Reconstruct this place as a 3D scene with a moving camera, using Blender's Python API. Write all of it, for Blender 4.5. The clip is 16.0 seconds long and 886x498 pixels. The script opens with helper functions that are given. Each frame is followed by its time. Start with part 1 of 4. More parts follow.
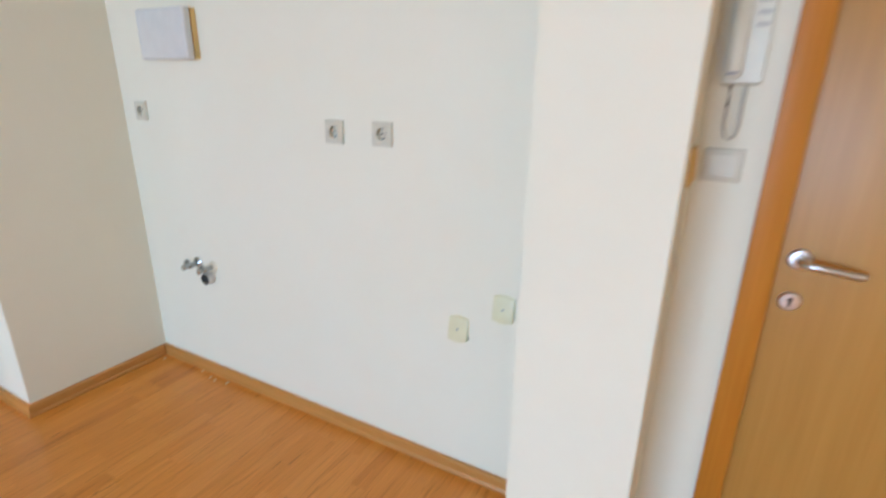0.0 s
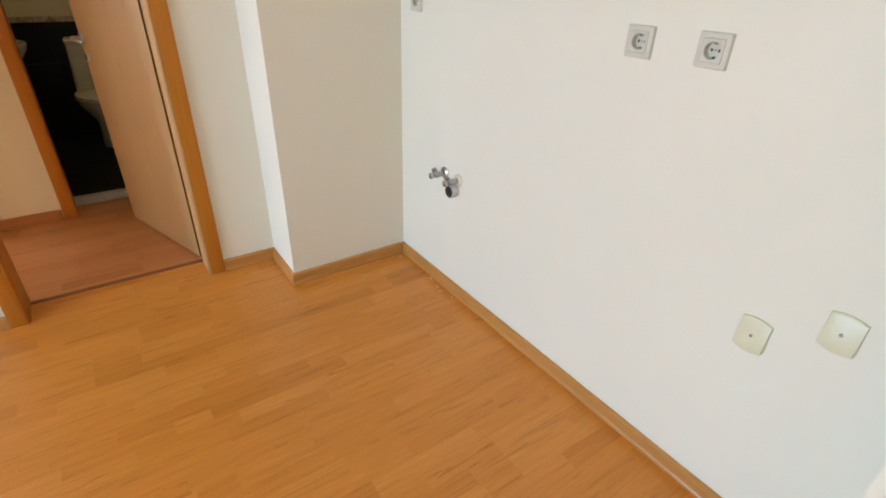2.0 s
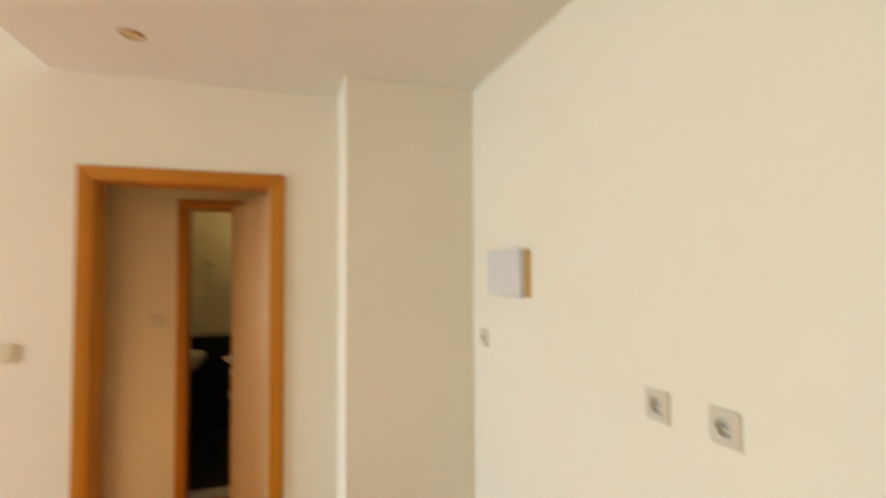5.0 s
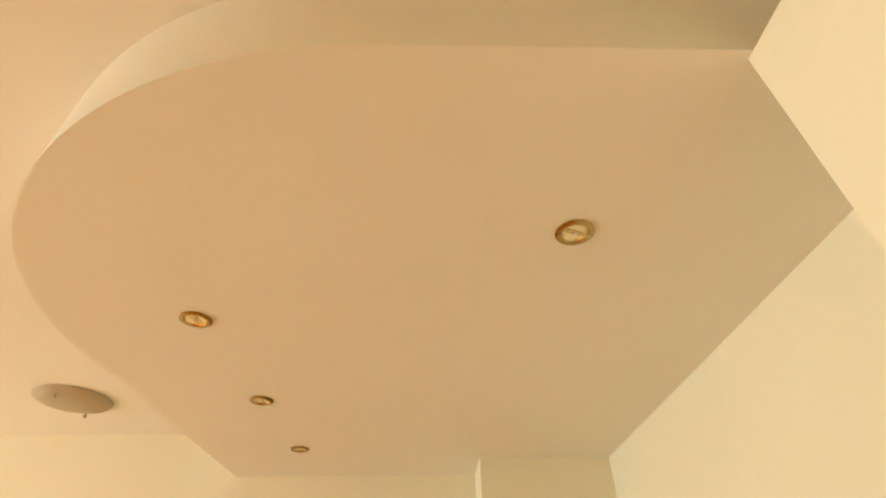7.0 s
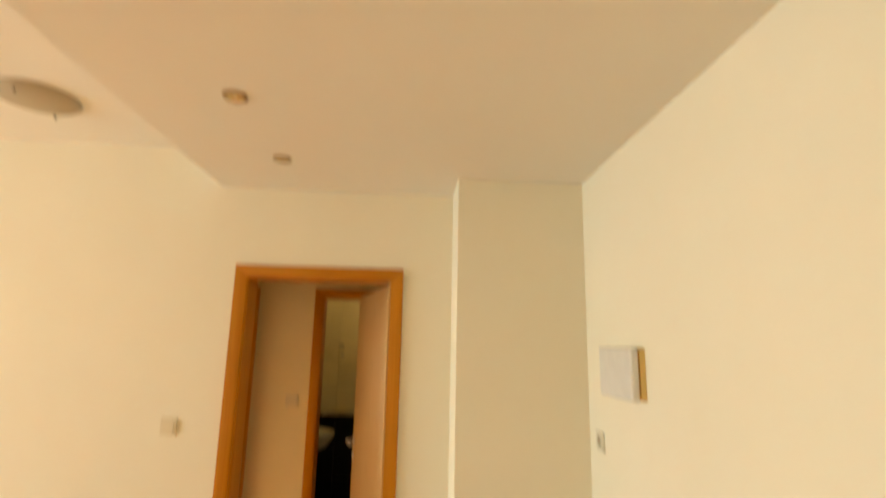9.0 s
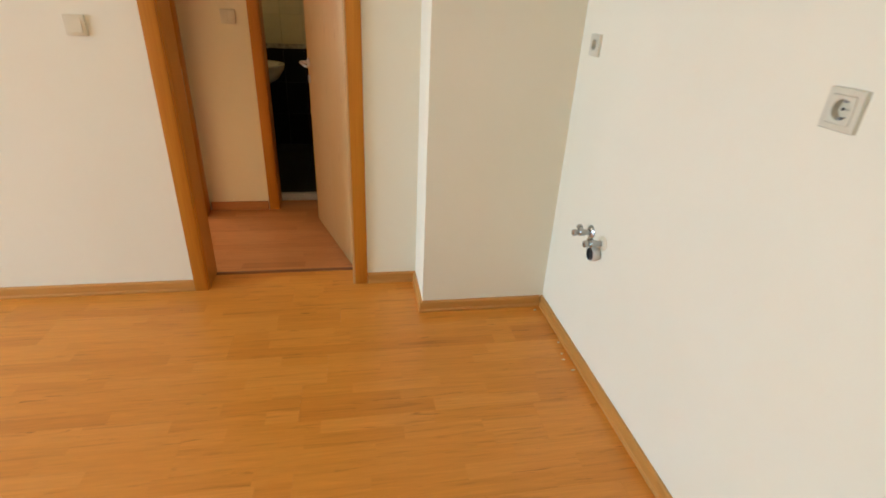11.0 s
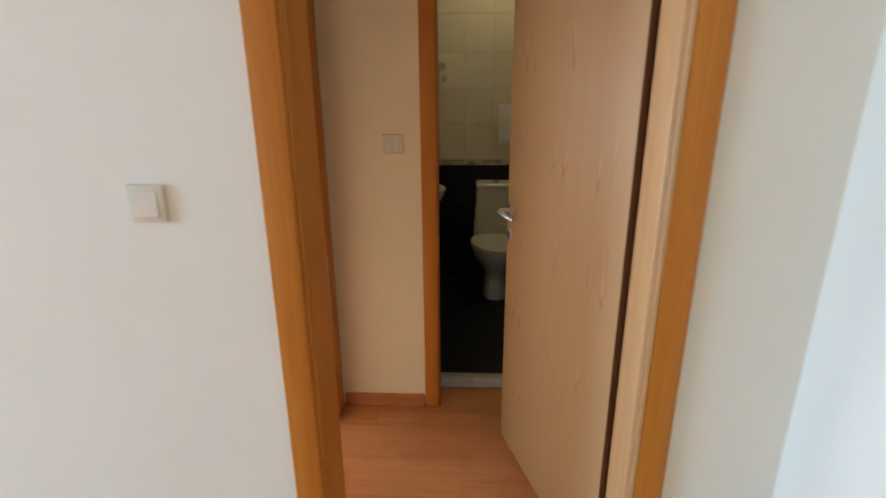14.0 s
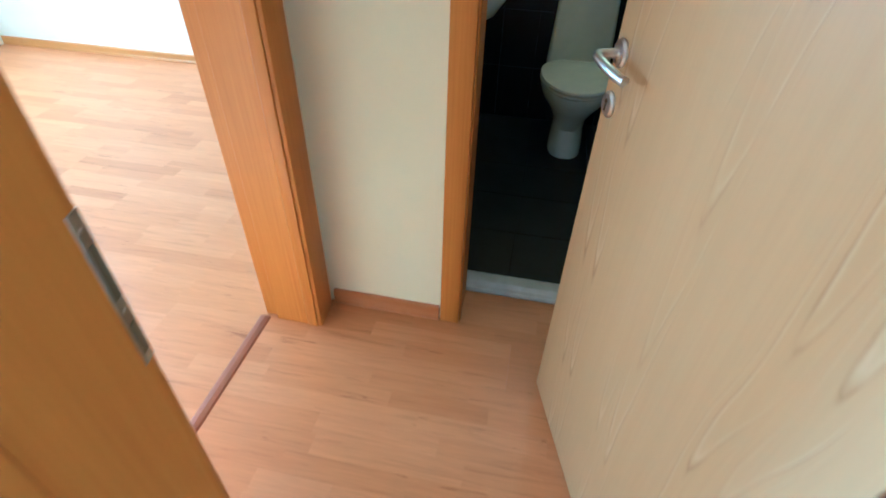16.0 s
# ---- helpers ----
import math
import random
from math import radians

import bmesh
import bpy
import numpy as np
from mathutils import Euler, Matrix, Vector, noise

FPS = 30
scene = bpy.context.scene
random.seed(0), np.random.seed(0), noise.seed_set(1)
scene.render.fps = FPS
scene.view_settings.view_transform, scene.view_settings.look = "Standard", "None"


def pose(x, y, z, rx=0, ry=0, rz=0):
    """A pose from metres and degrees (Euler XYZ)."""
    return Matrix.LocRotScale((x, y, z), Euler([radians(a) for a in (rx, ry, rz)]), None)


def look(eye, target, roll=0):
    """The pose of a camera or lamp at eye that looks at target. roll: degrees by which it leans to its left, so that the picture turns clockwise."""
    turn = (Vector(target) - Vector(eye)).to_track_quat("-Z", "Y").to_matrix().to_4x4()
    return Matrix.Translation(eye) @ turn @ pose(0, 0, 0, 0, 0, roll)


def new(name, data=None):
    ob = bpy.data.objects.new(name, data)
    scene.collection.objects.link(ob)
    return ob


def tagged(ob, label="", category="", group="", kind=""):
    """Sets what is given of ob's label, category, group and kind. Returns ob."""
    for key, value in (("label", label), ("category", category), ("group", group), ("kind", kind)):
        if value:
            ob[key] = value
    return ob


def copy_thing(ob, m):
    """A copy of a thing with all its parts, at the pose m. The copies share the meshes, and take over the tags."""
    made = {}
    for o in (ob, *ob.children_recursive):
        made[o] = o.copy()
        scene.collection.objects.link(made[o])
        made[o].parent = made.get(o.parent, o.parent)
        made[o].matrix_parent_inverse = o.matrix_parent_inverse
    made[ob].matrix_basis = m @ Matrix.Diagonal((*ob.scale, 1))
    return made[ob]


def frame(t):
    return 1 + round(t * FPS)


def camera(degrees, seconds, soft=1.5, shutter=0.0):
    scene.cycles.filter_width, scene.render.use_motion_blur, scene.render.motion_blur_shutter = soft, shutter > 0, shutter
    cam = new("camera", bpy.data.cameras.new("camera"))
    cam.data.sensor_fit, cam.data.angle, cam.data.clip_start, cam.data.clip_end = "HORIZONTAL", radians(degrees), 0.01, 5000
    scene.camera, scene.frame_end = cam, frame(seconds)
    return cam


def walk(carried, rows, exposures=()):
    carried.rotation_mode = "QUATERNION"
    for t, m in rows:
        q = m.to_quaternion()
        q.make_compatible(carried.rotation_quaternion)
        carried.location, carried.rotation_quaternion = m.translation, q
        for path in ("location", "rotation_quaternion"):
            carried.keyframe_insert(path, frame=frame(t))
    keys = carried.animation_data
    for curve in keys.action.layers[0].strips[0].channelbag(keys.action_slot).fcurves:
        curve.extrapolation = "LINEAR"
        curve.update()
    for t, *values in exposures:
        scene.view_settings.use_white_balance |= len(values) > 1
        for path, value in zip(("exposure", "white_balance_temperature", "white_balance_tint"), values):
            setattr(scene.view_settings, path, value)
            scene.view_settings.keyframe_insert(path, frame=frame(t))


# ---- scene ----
cam = camera(83.2, 16.0, soft=1.7, shutter=0.6)
PATH = [
    (0, (-1.395, -2.762, 1.426), (0.272, -1.859, 0.789), 1.0),
    (0.5, (-1.338, -2.57, 1.4), (0.178, -1.62, 0.507), 0.6),
    (1, (-1.307, -2.458, 1.388), (-0.065, -1.28, 0.353), 0.6),
    (1.5, (-1.256, -2.433, 1.392), (-0.245, -1.072, 0.331), 1.2),
    (2, (-1.241, -2.439, 1.412), (-0.233, -1.022, 0.424), 1.9),
    (2.5, (-1.256, -2.465, 1.425), (-0.229, -1.007, 0.52), 2.3),
    (3, (-1.311, -2.482, 1.459), (-0.232, -0.971, 0.717), 2.0),
    (3.5, (-1.211, -2.565, 1.479), (-0.082, -1.027, 0.878), 1.6),
    (4, (-1.076, -2.658, 1.515), (-0.028, -1.014, 1.069), 0.8),
    (4.5, (-0.996, -2.603, 1.568), (-0.027, -0.865, 1.372), -0.3),
    (5, (-0.939, -2.621, 1.61), (-0.301, -0.727, 1.683), -0.3),
    (5.2, (-0.9, -2.653, 1.644), (-0.477, -0.712, 1.877), 0.3),
    (7.3, (-0.87, -2.832, 1.814), (-0.824, -1.279, 3.073), -1.1),
    (7.5, (-0.865, -2.813, 1.802), (-0.824, -1.231, 3.025), -1.1),
    (8, (-0.861, -2.779, 1.781), (-0.824, -1.119, 2.897), -0.8),
    (8.5, (-0.862, -2.735, 1.752), (-0.801, -0.937, 2.625), -0.6),
    (9, (-0.863, -2.691, 1.674), (-0.731, -0.732, 2.055), 1.2),
    (9.5, (-0.845, -2.667, 1.571), (-0.656, -0.686, 1.374), 3.0),
    (9.7, (-0.836, -2.663, 1.531), (-0.629, -0.714, 1.131), 3.3),
    (11.8, (-1.073, -2.1, 1.397), (-0.705, -0.361, 0.48), 2.4),
    (12, (-1.12, -2.015, 1.399), (-0.829, -0.255, 0.494), 2.6),
    (12.5, (-1.29, -1.82, 1.444), (-1.155, 0.064, 0.787), 1.3),
    (13, (-1.319, -1.571, 1.442), (-1.363, 0.317, 0.782), -0.4),
    (13.5, (-1.283, -1.299, 1.462), (-1.492, 0.581, 0.813), -0.7),
    (14, (-1.359, -0.993, 1.47), (-1.458, 0.912, 0.869), -0.4),
    (14.5, (-1.372, -0.730, 1.447), (-1.462, 1.157, 0.792), 0.2),
    (15, (-1.308, -0.472, 1.406), (-1.601, 1.204, 0.355), 1.7),
    (15.5, (-1.345, -0.253, 1.341), (-1.584, 1.257, 0.053), 3.1),
    (16, (-1.334, -0.096, 1.329), (-1.615, 1.425, 0.061), 1.9),
]
walk(cam, [(t, look(eye, target, roll)) for t, eye, target, roll in PATH], exposures=[
    (0, 1.69, 5250, 7), (1, 1.75, 5450, 8), (3, 1.76, 5650, 7), (4, 1.70, 5950, 6), (5, 1.73, 6650, 6), (8, 1.78, 10200, 3), (9.5, 1.74, 7800, 5),
    (12, 1.75, 5700, 7), (14, 1.74, 4920, 5), (14.5, 1.93, 4900, 4), (15, 2.24, 4700, -1), (15.5, 2.52, 4250, -5), (16, 2.76, 3400, -13)])

# ---------------------------------------------------------------- world and light
world = bpy.data.worlds.new("sky")
scene.world = world
world.use_nodes = True
wn, wl = world.node_tree.nodes, world.node_tree.links
sky = wn.new("ShaderNodeTexSky")
sky.sky_type, sky.sun_disc = "NISHITA", False
sky.sun_elevation, sky.sun_rotation = radians(24), radians(302)
wl.new(sky.outputs["Color"], wn["Background"].inputs["Color"])
wn["Background"].inputs["Strength"].default_value = 0.06
sun = bpy.data.lights.new("sun", "SUN")
sun.energy, sun.angle, sun.color = 3.5, radians(0.53), (1.0, 0.87, 0.64)
new("sun", sun).matrix_world = look((0, 0, 0), (0.85 * math.cos(radians(24)), -0.527 * math.cos(radians(24)), -math.sin(radians(24))))


def window_light(name, x, y, z, wide, high, watts, colour):
    """Skylight falling through a window opening, towards +x and down."""
    lamp = bpy.data.lights.new(name, "AREA")
    lamp.shape, lamp.size, lamp.size_y, lamp.energy, lamp.color = "RECTANGLE", high, wide, watts, colour
    ob = new(name, lamp)
    ob.matrix_world = pose(x, y, z, 0, -62, 0)
    return ob


window_light("window_skylight", -7.62, -1.80, 1.36, 1.9, 1.9, 87, (0.51, 0.755, 1.0))
window_light("bedroom_skylight", -5.52, 1.80, 1.62, 1.5, 1.2, 16.0, (0.88, 0.875, 0.86))
bath_lamp = bpy.data.lights.new("bathroom_lamp_light", "POINT")
bath_lamp.energy, bath_lamp.color, bath_lamp.shadow_soft_size = 1.30, (1.0, 0.75, 0.40), 0.06
new("bathroom_lamp_light", bath_lamp).matrix_world = pose(-1.10, 2.30, 2.38)


# ---------------------------------------------------------------- materials
def material(name, rough=0.5, metal=0.0, spec=0.5):
    m = bpy.data.materials.new(name)
    m.use_nodes = True
    b = m.node_tree.nodes["Principled BSDF"]
    b.inputs["Roughness"].default_value = rough
    b.inputs["Metallic"].default_value = metal
    b.inputs["Specular IOR Level"].default_value = spec
    return m, m.node_tree.nodes, m.node_tree.links, b


def coords(nodes, links, scale=(1, 1, 1)):
    tc, mp = nodes.new("ShaderNodeTexCoord"), nodes.new("ShaderNodeMapping")
    mp.inputs["Scale"].default_value = scale
    links.new(tc.outputs["Object"], mp.inputs["Vector"])
    return mp.outputs["Vector"]


def noise_tex(nodes, links, vec, scale, detail=3.0, rough=0.5, distort=0.0):
    n = nodes.new("ShaderNodeTexNoise")
    n.inputs["Scale"].default_value = scale
    n.inputs["Detail"].default_value = detail
    n.inputs["Roughness"].default_value = rough
    n.inputs["Distortion"].default_value = distort
    links.new(vec, n.inputs["Vector"])
    return n.outputs["Fac"]


def ramp(nodes, links, fac, stops):
    r = nodes.new("ShaderNodeValToRGB")
    e = r.color_ramp.elements
    while len(e) < len(stops):
        e.new(0.5)
    for el, (p, c) in zip(e, stops):
        el.position, el.color = p, (*c, 1)
    links.new(fac, r.inputs["Fac"])
    return r.outputs["Color"]


def math_node(nodes, links, op, a, b):
    n = nodes.new("ShaderNodeMath")
    n.operation = op
    for i, v in enumerate((a, b)):
        if isinstance(v, (int, float)):
            n.inputs[i].default_value = v
        else:
            links.new(v, n.inputs[i])
    return n.outputs[0]


def mix_col(nodes, links, fac, a, b, blend="MIX"):
    n = nodes.new("ShaderNodeMix")
    n.data_type, n.blend_type = "RGBA", blend
    for s, v in ((n.inputs[0], fac), (n.inputs[6], a), (n.inputs[7], b)):
        if isinstance(v, (int, float)):
            s.default_value = v
        elif isinstance(v, tuple):
            s.default_value = (*v, 1)
        else:
            links.new(v, s)
    return n.outputs[2]


def bump(nodes, links, bsdf, height, strength, distance):
    n = nodes.new("ShaderNodeBump")
    n.inputs["Strength"].default_value, n.inputs["Distance"].default_value = strength, distance
    links.new(height, n.inputs["Height"])
    links.new(n.outputs["Normal"], bsdf.inputs["Normal"])


def paint(name, a, b, rough=0.85):
    """Rolled emulsion on plaster: faint cloudiness and an orange-peel surface."""
    m, n, l, s = material(name, rough, spec=0.25)
    v = coords(n, l)
    l.new(ramp(n, l, noise_tex(n, l, v, 1.6, 5, 0.6), [(0.3, a), (0.7, b)]), s.inputs["Base Color"])
    fine = noise_tex(n, l, v, 160, 3, 0.6)
    wide = noise_tex(n, l, v, 7, 2, 0.5)
    bump(n, l, s, math_node(n, l, "ADD", math_node(n, l, "MULTIPLY", fine, 0.25), wide), 0.25, 0.003)
    return m


def wood(name, light, mid, dark, axis, rough=0.45, grain=1.0, relief=0.1, spec=0.4):
    """Veneer with grain along one axis: broad figure, fine fibres, small pores."""
    m, n, l, s = material(name, rough, spec=spec)
    k = [9.0, 9.0, 9.0]
    k[axis] = 0.55
    fig = noise_tex(n, l, coords(n, l, k), 1.6 * grain, 6, 0.6, 1.2)
    k2 = [150.0, 150.0, 150.0]
    k2[axis] = 3.0
    fib = noise_tex(n, l, coords(n, l, k2), 1.0, 3, 0.6)
    c = ramp(n, l, fig, [(0.28, dark), (0.5, mid), (0.72, light)])
    c = mix_col(n, l, 0.35, c, ramp(n, l, fib, [(0.3, dark), (0.65, light)]), "MIX")
    l.new(c, s.inputs["Base Color"])
    bump(n, l, s, math_node(n, l, "ADD", fib, fig), relief, 0.002)
    return m


HINGE, SWING = Vector((-0.975, 0.189, 0.009)), math.atan2(0.724, -0.233)     # the open hall door's hinge edge and angle


def leaf_wood():
    """Pale veneer with tall arched grain figures: thin dark lines with a pale flank, slightly embossed."""
    m, n, l, s = material("door_leaf_wood", 0.48, spec=0.35)
    tc, mp, sep = n.new("ShaderNodeTexCoord"), n.new("ShaderNodeMapping"), n.new("ShaderNodeSeparateXYZ")
    mp.inputs["Rotation"].default_value = (0, 0, -SWING)
    mp.inputs["Location"].default_value = -(Matrix.Rotation(-SWING, 3, "Z") @ HINGE)
    l.new(tc.outputs["Object"], mp.inputs["Vector"])
    l.new(mp.outputs["Vector"], sep.inputs["Vector"])
    u, z = sep.outputs["X"], sep.outputs["Z"]
    sway = noise_tex(n, l, coords(n, l, (0.6, 0.6, 1.1)), 1.0, 2)
    axis = math_node(n, l, "ADD", math_node(n, l, "ADD", u, 0.035), math_node(n, l, "MULTIPLY", sway, 0.22))
    w = math_node(n, l, "SUBTRACT", math_node(n, l, "PINGPONG", axis, 0.125), 0.03)
    arch = math_node(n, l, "SUBTRACT", math_node(n, l, "MULTIPLY", math_node(n, l, "MULTIPLY", w, w), 520.0), z)
    jag = noise_tex(n, l, coords(n, l, (26, 26, 9)), 1.0, 3, 0.6)
    wide = noise_tex(n, l, coords(n, l, (9, 9, 0.9)), 1.0, 2)
    phase = math_node(n, l, "ADD", math_node(n, l, "MULTIPLY", arch, 6.5), math_node(n, l, "ADD", math_node(n, l, "MULTIPLY", jag, 0.55), math_node(n, l, "MULTIPLY", wide, 1.5)))
    rings = math_node(n, l, "PINGPONG", phase, 1.0)
    flank = math_node(n, l, "PINGPONG", math_node(n, l, "ADD", phase, 0.28), 1.0)
    near = ramp(n, l, math_node(n, l, "ABSOLUTE", w, 0), [(0.018, (1, 1, 1)), (0.042, (0, 0, 0))])
    where = ramp(n, l, noise_tex(n, l, coords(n, l, (3.2, 3.2, 0.55)), 1.3, 2), [(0.40, (0, 0, 0)), (0.52, (1, 1, 1))])
    broken = ramp(n, l, noise_tex(n, l, coords(n, l, (45, 45, 5)), 1.0, 2), [(0.34, (0, 0, 0)), (0.52, (1, 1, 1))])
    on = math_node(n, l, "MULTIPLY", math_node(n, l, "MULTIPLY", where, broken), near)
    groove = math_node(n, l, "MULTIPLY", math_node(n, l, "POWER", rings, 11.0), on)
    pale = math_node(n, l, "MULTIPLY", math_node(n, l, "POWER", flank, 6.0), on)
    c = ramp(n, l, noise_tex(n, l, coords(n, l, (9, 9, 0.5)), 1.2, 6, 0.6, 1.0), [(0.28, (0.530, 0.328, 0.134)), (0.5, (0.542, 0.340, 0.142)), (0.72, (0.553, 0.351, 0.150))])
    c = mix_col(n, l, math_node(n, l, "MULTIPLY", pale, 0.70), c, (0.67, 0.48, 0.26))
    c = mix_col(n, l, math_node(n, l, "MULTIPLY", groove, 0.85), c, (0.32, 0.170, 0.052))
    fib = noise_tex(n, l, coords(n, l, (170, 170, 3.5)), 1.0, 3, 0.6)
    c = mix_col(n, l, 0.14, c, ramp(n, l, fib, [(0.3, (0.80, 0.77, 0.72)), (0.65, (1.05, 1.05, 1.05))]), "MULTIPLY")
    l.new(c, s.inputs["Base Color"])
    bump(n, l, s, math_node(n, l, "SUBTRACT", math_node(n, l, "MULTIPLY", fib, 0.2), groove), 0.30, 0.002)
    return m


def laminate(name, tones, contrast):
    """Three-strip laminate, each strip with its own tone; grain along x."""
    m, n, l, s = material(name, 0.34, spec=0.45)
    geo, inf = n.new("ShaderNodeNewGeometry"), n.new("ShaderNodeObjectInfo")
    rnd = math_node(n, l, "FRACT", math_node(n, l, "ADD", math_node(n, l, "MULTIPLY", geo.outputs["Random Per Island"], 7.3), inf.outputs["Random"]), 0)
    tone = ramp(n, l, rnd, list(zip((0.0, 0.2, 0.6, 1.0), tones)))
    tc = n.new("ShaderNodeTexCoord")
    off = n.new("ShaderNodeCombineXYZ")
    l.new(math_node(n, l, "MULTIPLY", rnd, 40.0), off.inputs[2])
    add = n.new("ShaderNodeVectorMath")
    l.new(tc.outputs["Object"], add.inputs[0])
    l.new(off.outputs[0], add.inputs[1])
    mp = n.new("ShaderNodeMapping")
    mp.inputs["Scale"].default_value = (1.7, 34, 1)
    l.new(add.outputs[0], mp.inputs["Vector"])
    fig = noise_tex(n, l, mp.outputs["Vector"], 1.5, 5, 0.62, 0.8)
    mp2 = n.new("ShaderNodeMapping")
    mp2.inputs["Scale"].default_value = (9, 260, 1)
    l.new(add.outputs[0], mp2.inputs["Vector"])
    fib = noise_tex(n, l, mp2.outputs["Vector"], 1.0, 2)
    streak = ramp(n, l, fig, [(0.27, (0.70, 0.62, 0.52)), (0.42, (0.97, 0.96, 0.95)), (0.75, (1.08, 1.09, 1.10))])
    c = mix_col(n, l, contrast, tone, streak, "MULTIPLY")
    c = mix_col(n, l, 0.30, c, ramp(n, l, fib, [(0.3, (0.72, 0.68, 0.62)), (0.7, (1.08, 1.08, 1.08))]), "MULTIPLY")
    # short broken flecks along the grain: dark pores with pale edges, in patches
    mp3 = n.new("ShaderNodeMapping")
    mp3.inputs["Scale"].default_value = (4.2, 52, 1)
    l.new(add.outputs[0], mp3.inputs["Vector"])
    fleck = noise_tex(n, l, mp3.outputs["Vector"], 1.0, 4, 0.6, 1.0)
    patch = ramp(n, l, noise_tex(n, l, coords(n, l, (2.2, 9, 1)), 1.0, 2), [(0.36, (0, 0, 0)), (0.54, (1, 1, 1))])
    dark_f = ramp(n, l, fleck, [(0.29, (1, 1, 1)), (0.37, (0, 0, 0))])
    pale_f = ramp(n, l, fleck, [(0.61, (0, 0, 0)), (0.70, (1, 1, 1))])
    c = mix_col(n, l, math_node(n, l, "MULTIPLY", math_node(n, l, "MULTIPLY", dark_f, patch), 0.80), c, mix_col(n, l, 1.0, c, (0.50, 0.38, 0.30), "MULTIPLY"))
    c = mix_col(n, l, math_node(n, l, "MULTIPLY", pale_f, 0.45), c, mix_col(n, l, 1.0, c, (1.12, 1.20, 1.35), "MULTIPLY"))
    l.new(c, s.inputs["Base Color"])
    wear = noise_tex(n, l, coords(n, l), 2.2, 4)
    l.new(math_node(n, l, "ADD", math_node(n, l, "MULTIPLY", wear, 0.10), 0.29), s.inputs["Roughness"])
    bump(n, l, s, math_node(n, l, "ADD", fib, fleck), 0.05, 0.001)
    return m


def plastic(name, col, rough=0.35):
    m, n, l, s = material(name, rough)
    v = coords(n, l)
    d = tuple(c * 0.94 for c in col)
    l.new(ramp(n, l, noise_tex(n, l, v, 18, 3), [(0.3, d), (0.7, col)]), s.inputs["Base Color"])
    return m


def metal(name, col, rough):
    m, n, l, s = material(name, rough, 1.0)
    v = coords(n, l)
    l.new(ramp(n, l, noise_tex(n, l, v, 60, 2), [(0.3, tuple(c * 0.9 for c in col)), (0.7, col)]), s.inputs["Base Color"])
    l.new(math_node(n, l, "ADD", math_node(n, l, "MULTIPLY", noise_tex(n, l, v, 35, 2), 0.12), rough - 0.06), s.inputs["Roughness"])
    return m


def tile_mat(name, a, b, rough, scale=6.0, spec=0.5):
    m, n, l, s = material(name, rough, spec=spec)
    inf = n.new("ShaderNodeObjectInfo")
    c = ramp(n, l, noise_tex(n, l, coords(n, l), scale, 5, 0.6, 0.5), [(0.3, a), (0.7, b)])
    c = mix_col(n, l, math_node(n, l, "MULTIPLY", inf.outputs["Random"], 0.12), c, (0.0, 0.0, 0.0))
    l.new(c, s.inputs["Base Color"])
    return m


WALL = paint("wall_paint", (0.865, 0.795, 0.635), (0.885, 0.82, 0.67))
CEIL = paint("ceiling_paint", (0.865, 0.835, 0.76), (0.88, 0.855, 0.785), 0.9)
# Hall cream, warmer than WALL: bounce off floor and doors is mixed into the tone.
HALL_WALL = paint("hall_cream_warm_bounce", (0.84, 0.715, 0.475), (0.865, 0.745, 0.505))
PLASTER = paint("plaster_back", (0.55, 0.53, 0.50), (0.6, 0.58, 0.55))
LAM = laminate("laminate", [(0.67, 0.247, 0.031), (0.73, 0.281, 0.037), (0.75, 0.293, 0.041), (0.78, 0.316, 0.050)], 0.9)
LAM_PINK = laminate("pink_beech_laminate", [(0.54, 0.216, 0.066), (0.60, 0.251, 0.082), (0.62, 0.265, 0.091), (0.66, 0.293, 0.107)], 0.8)
FRAME_V = wood("door_frame_wood", (0.57, 0.220, 0.022), (0.52, 0.188, 0.015), (0.43, 0.138, 0.009), 2, 0.42, spec=0.25, relief=0.16)
FRAME_H = wood("door_head_wood", (0.57, 0.220, 0.022), (0.52, 0.188, 0.015), (0.43, 0.138, 0.009), 0, 0.42, spec=0.25, relief=0.16)
LEAF = leaf_wood()
LINING = wood("pale_lining_wood", (0.60, 0.345, 0.135), (0.56, 0.310, 0.115), (0.50, 0.265, 0.095), 2, 0.42, spec=0.3)
ENTRY = wood("entrance_leaf_wood", (0.53, 0.268, 0.056), (0.49, 0.242, 0.047), (0.42, 0.200, 0.035), 2, 0.38, 0.8)
SKIRT_X = wood("skirting_wood_x", (0.61, 0.290, 0.076), (0.55, 0.250, 0.058), (0.46, 0.195, 0.041), 0, 0.36)
SKIRT_Y = wood("skirting_wood_y", (0.61, 0.290, 0.076), (0.55, 0.250, 0.058), (0.46, 0.195, 0.041), 1, 0.36)
SKIRT_HALL = wood("hall_skirting_wood", (0.50, 0.20, 0.060), (0.45, 0.168, 0.046), (0.37, 0.13, 0.032), 0, 0.42)
STRIP = wood("threshold_strip", (0.30, 0.12, 0.045), (0.26, 0.10, 0.036), (0.20, 0.075, 0.026), 0, 0.42)
STRIP_PALE = wood("threshold_strip_pale", (0.36, 0.135, 0.060), (0.32, 0.115, 0.050), (0.26, 0.090, 0.038), 1, 0.5, spec=0.2)
WHITE = plastic("white_plastic", (0.79, 0.735, 0.58))
BEIGE_WHITE = plastic("beige_white_plastic", (0.70, 0.64, 0.50), 0.4)
GREYWHITE = plastic("grey_white_plastic", (0.72, 0.695, 0.65), 0.45)
IVORY = plastic("ivory_plastic", (0.76, 0.69, 0.44), 0.32)
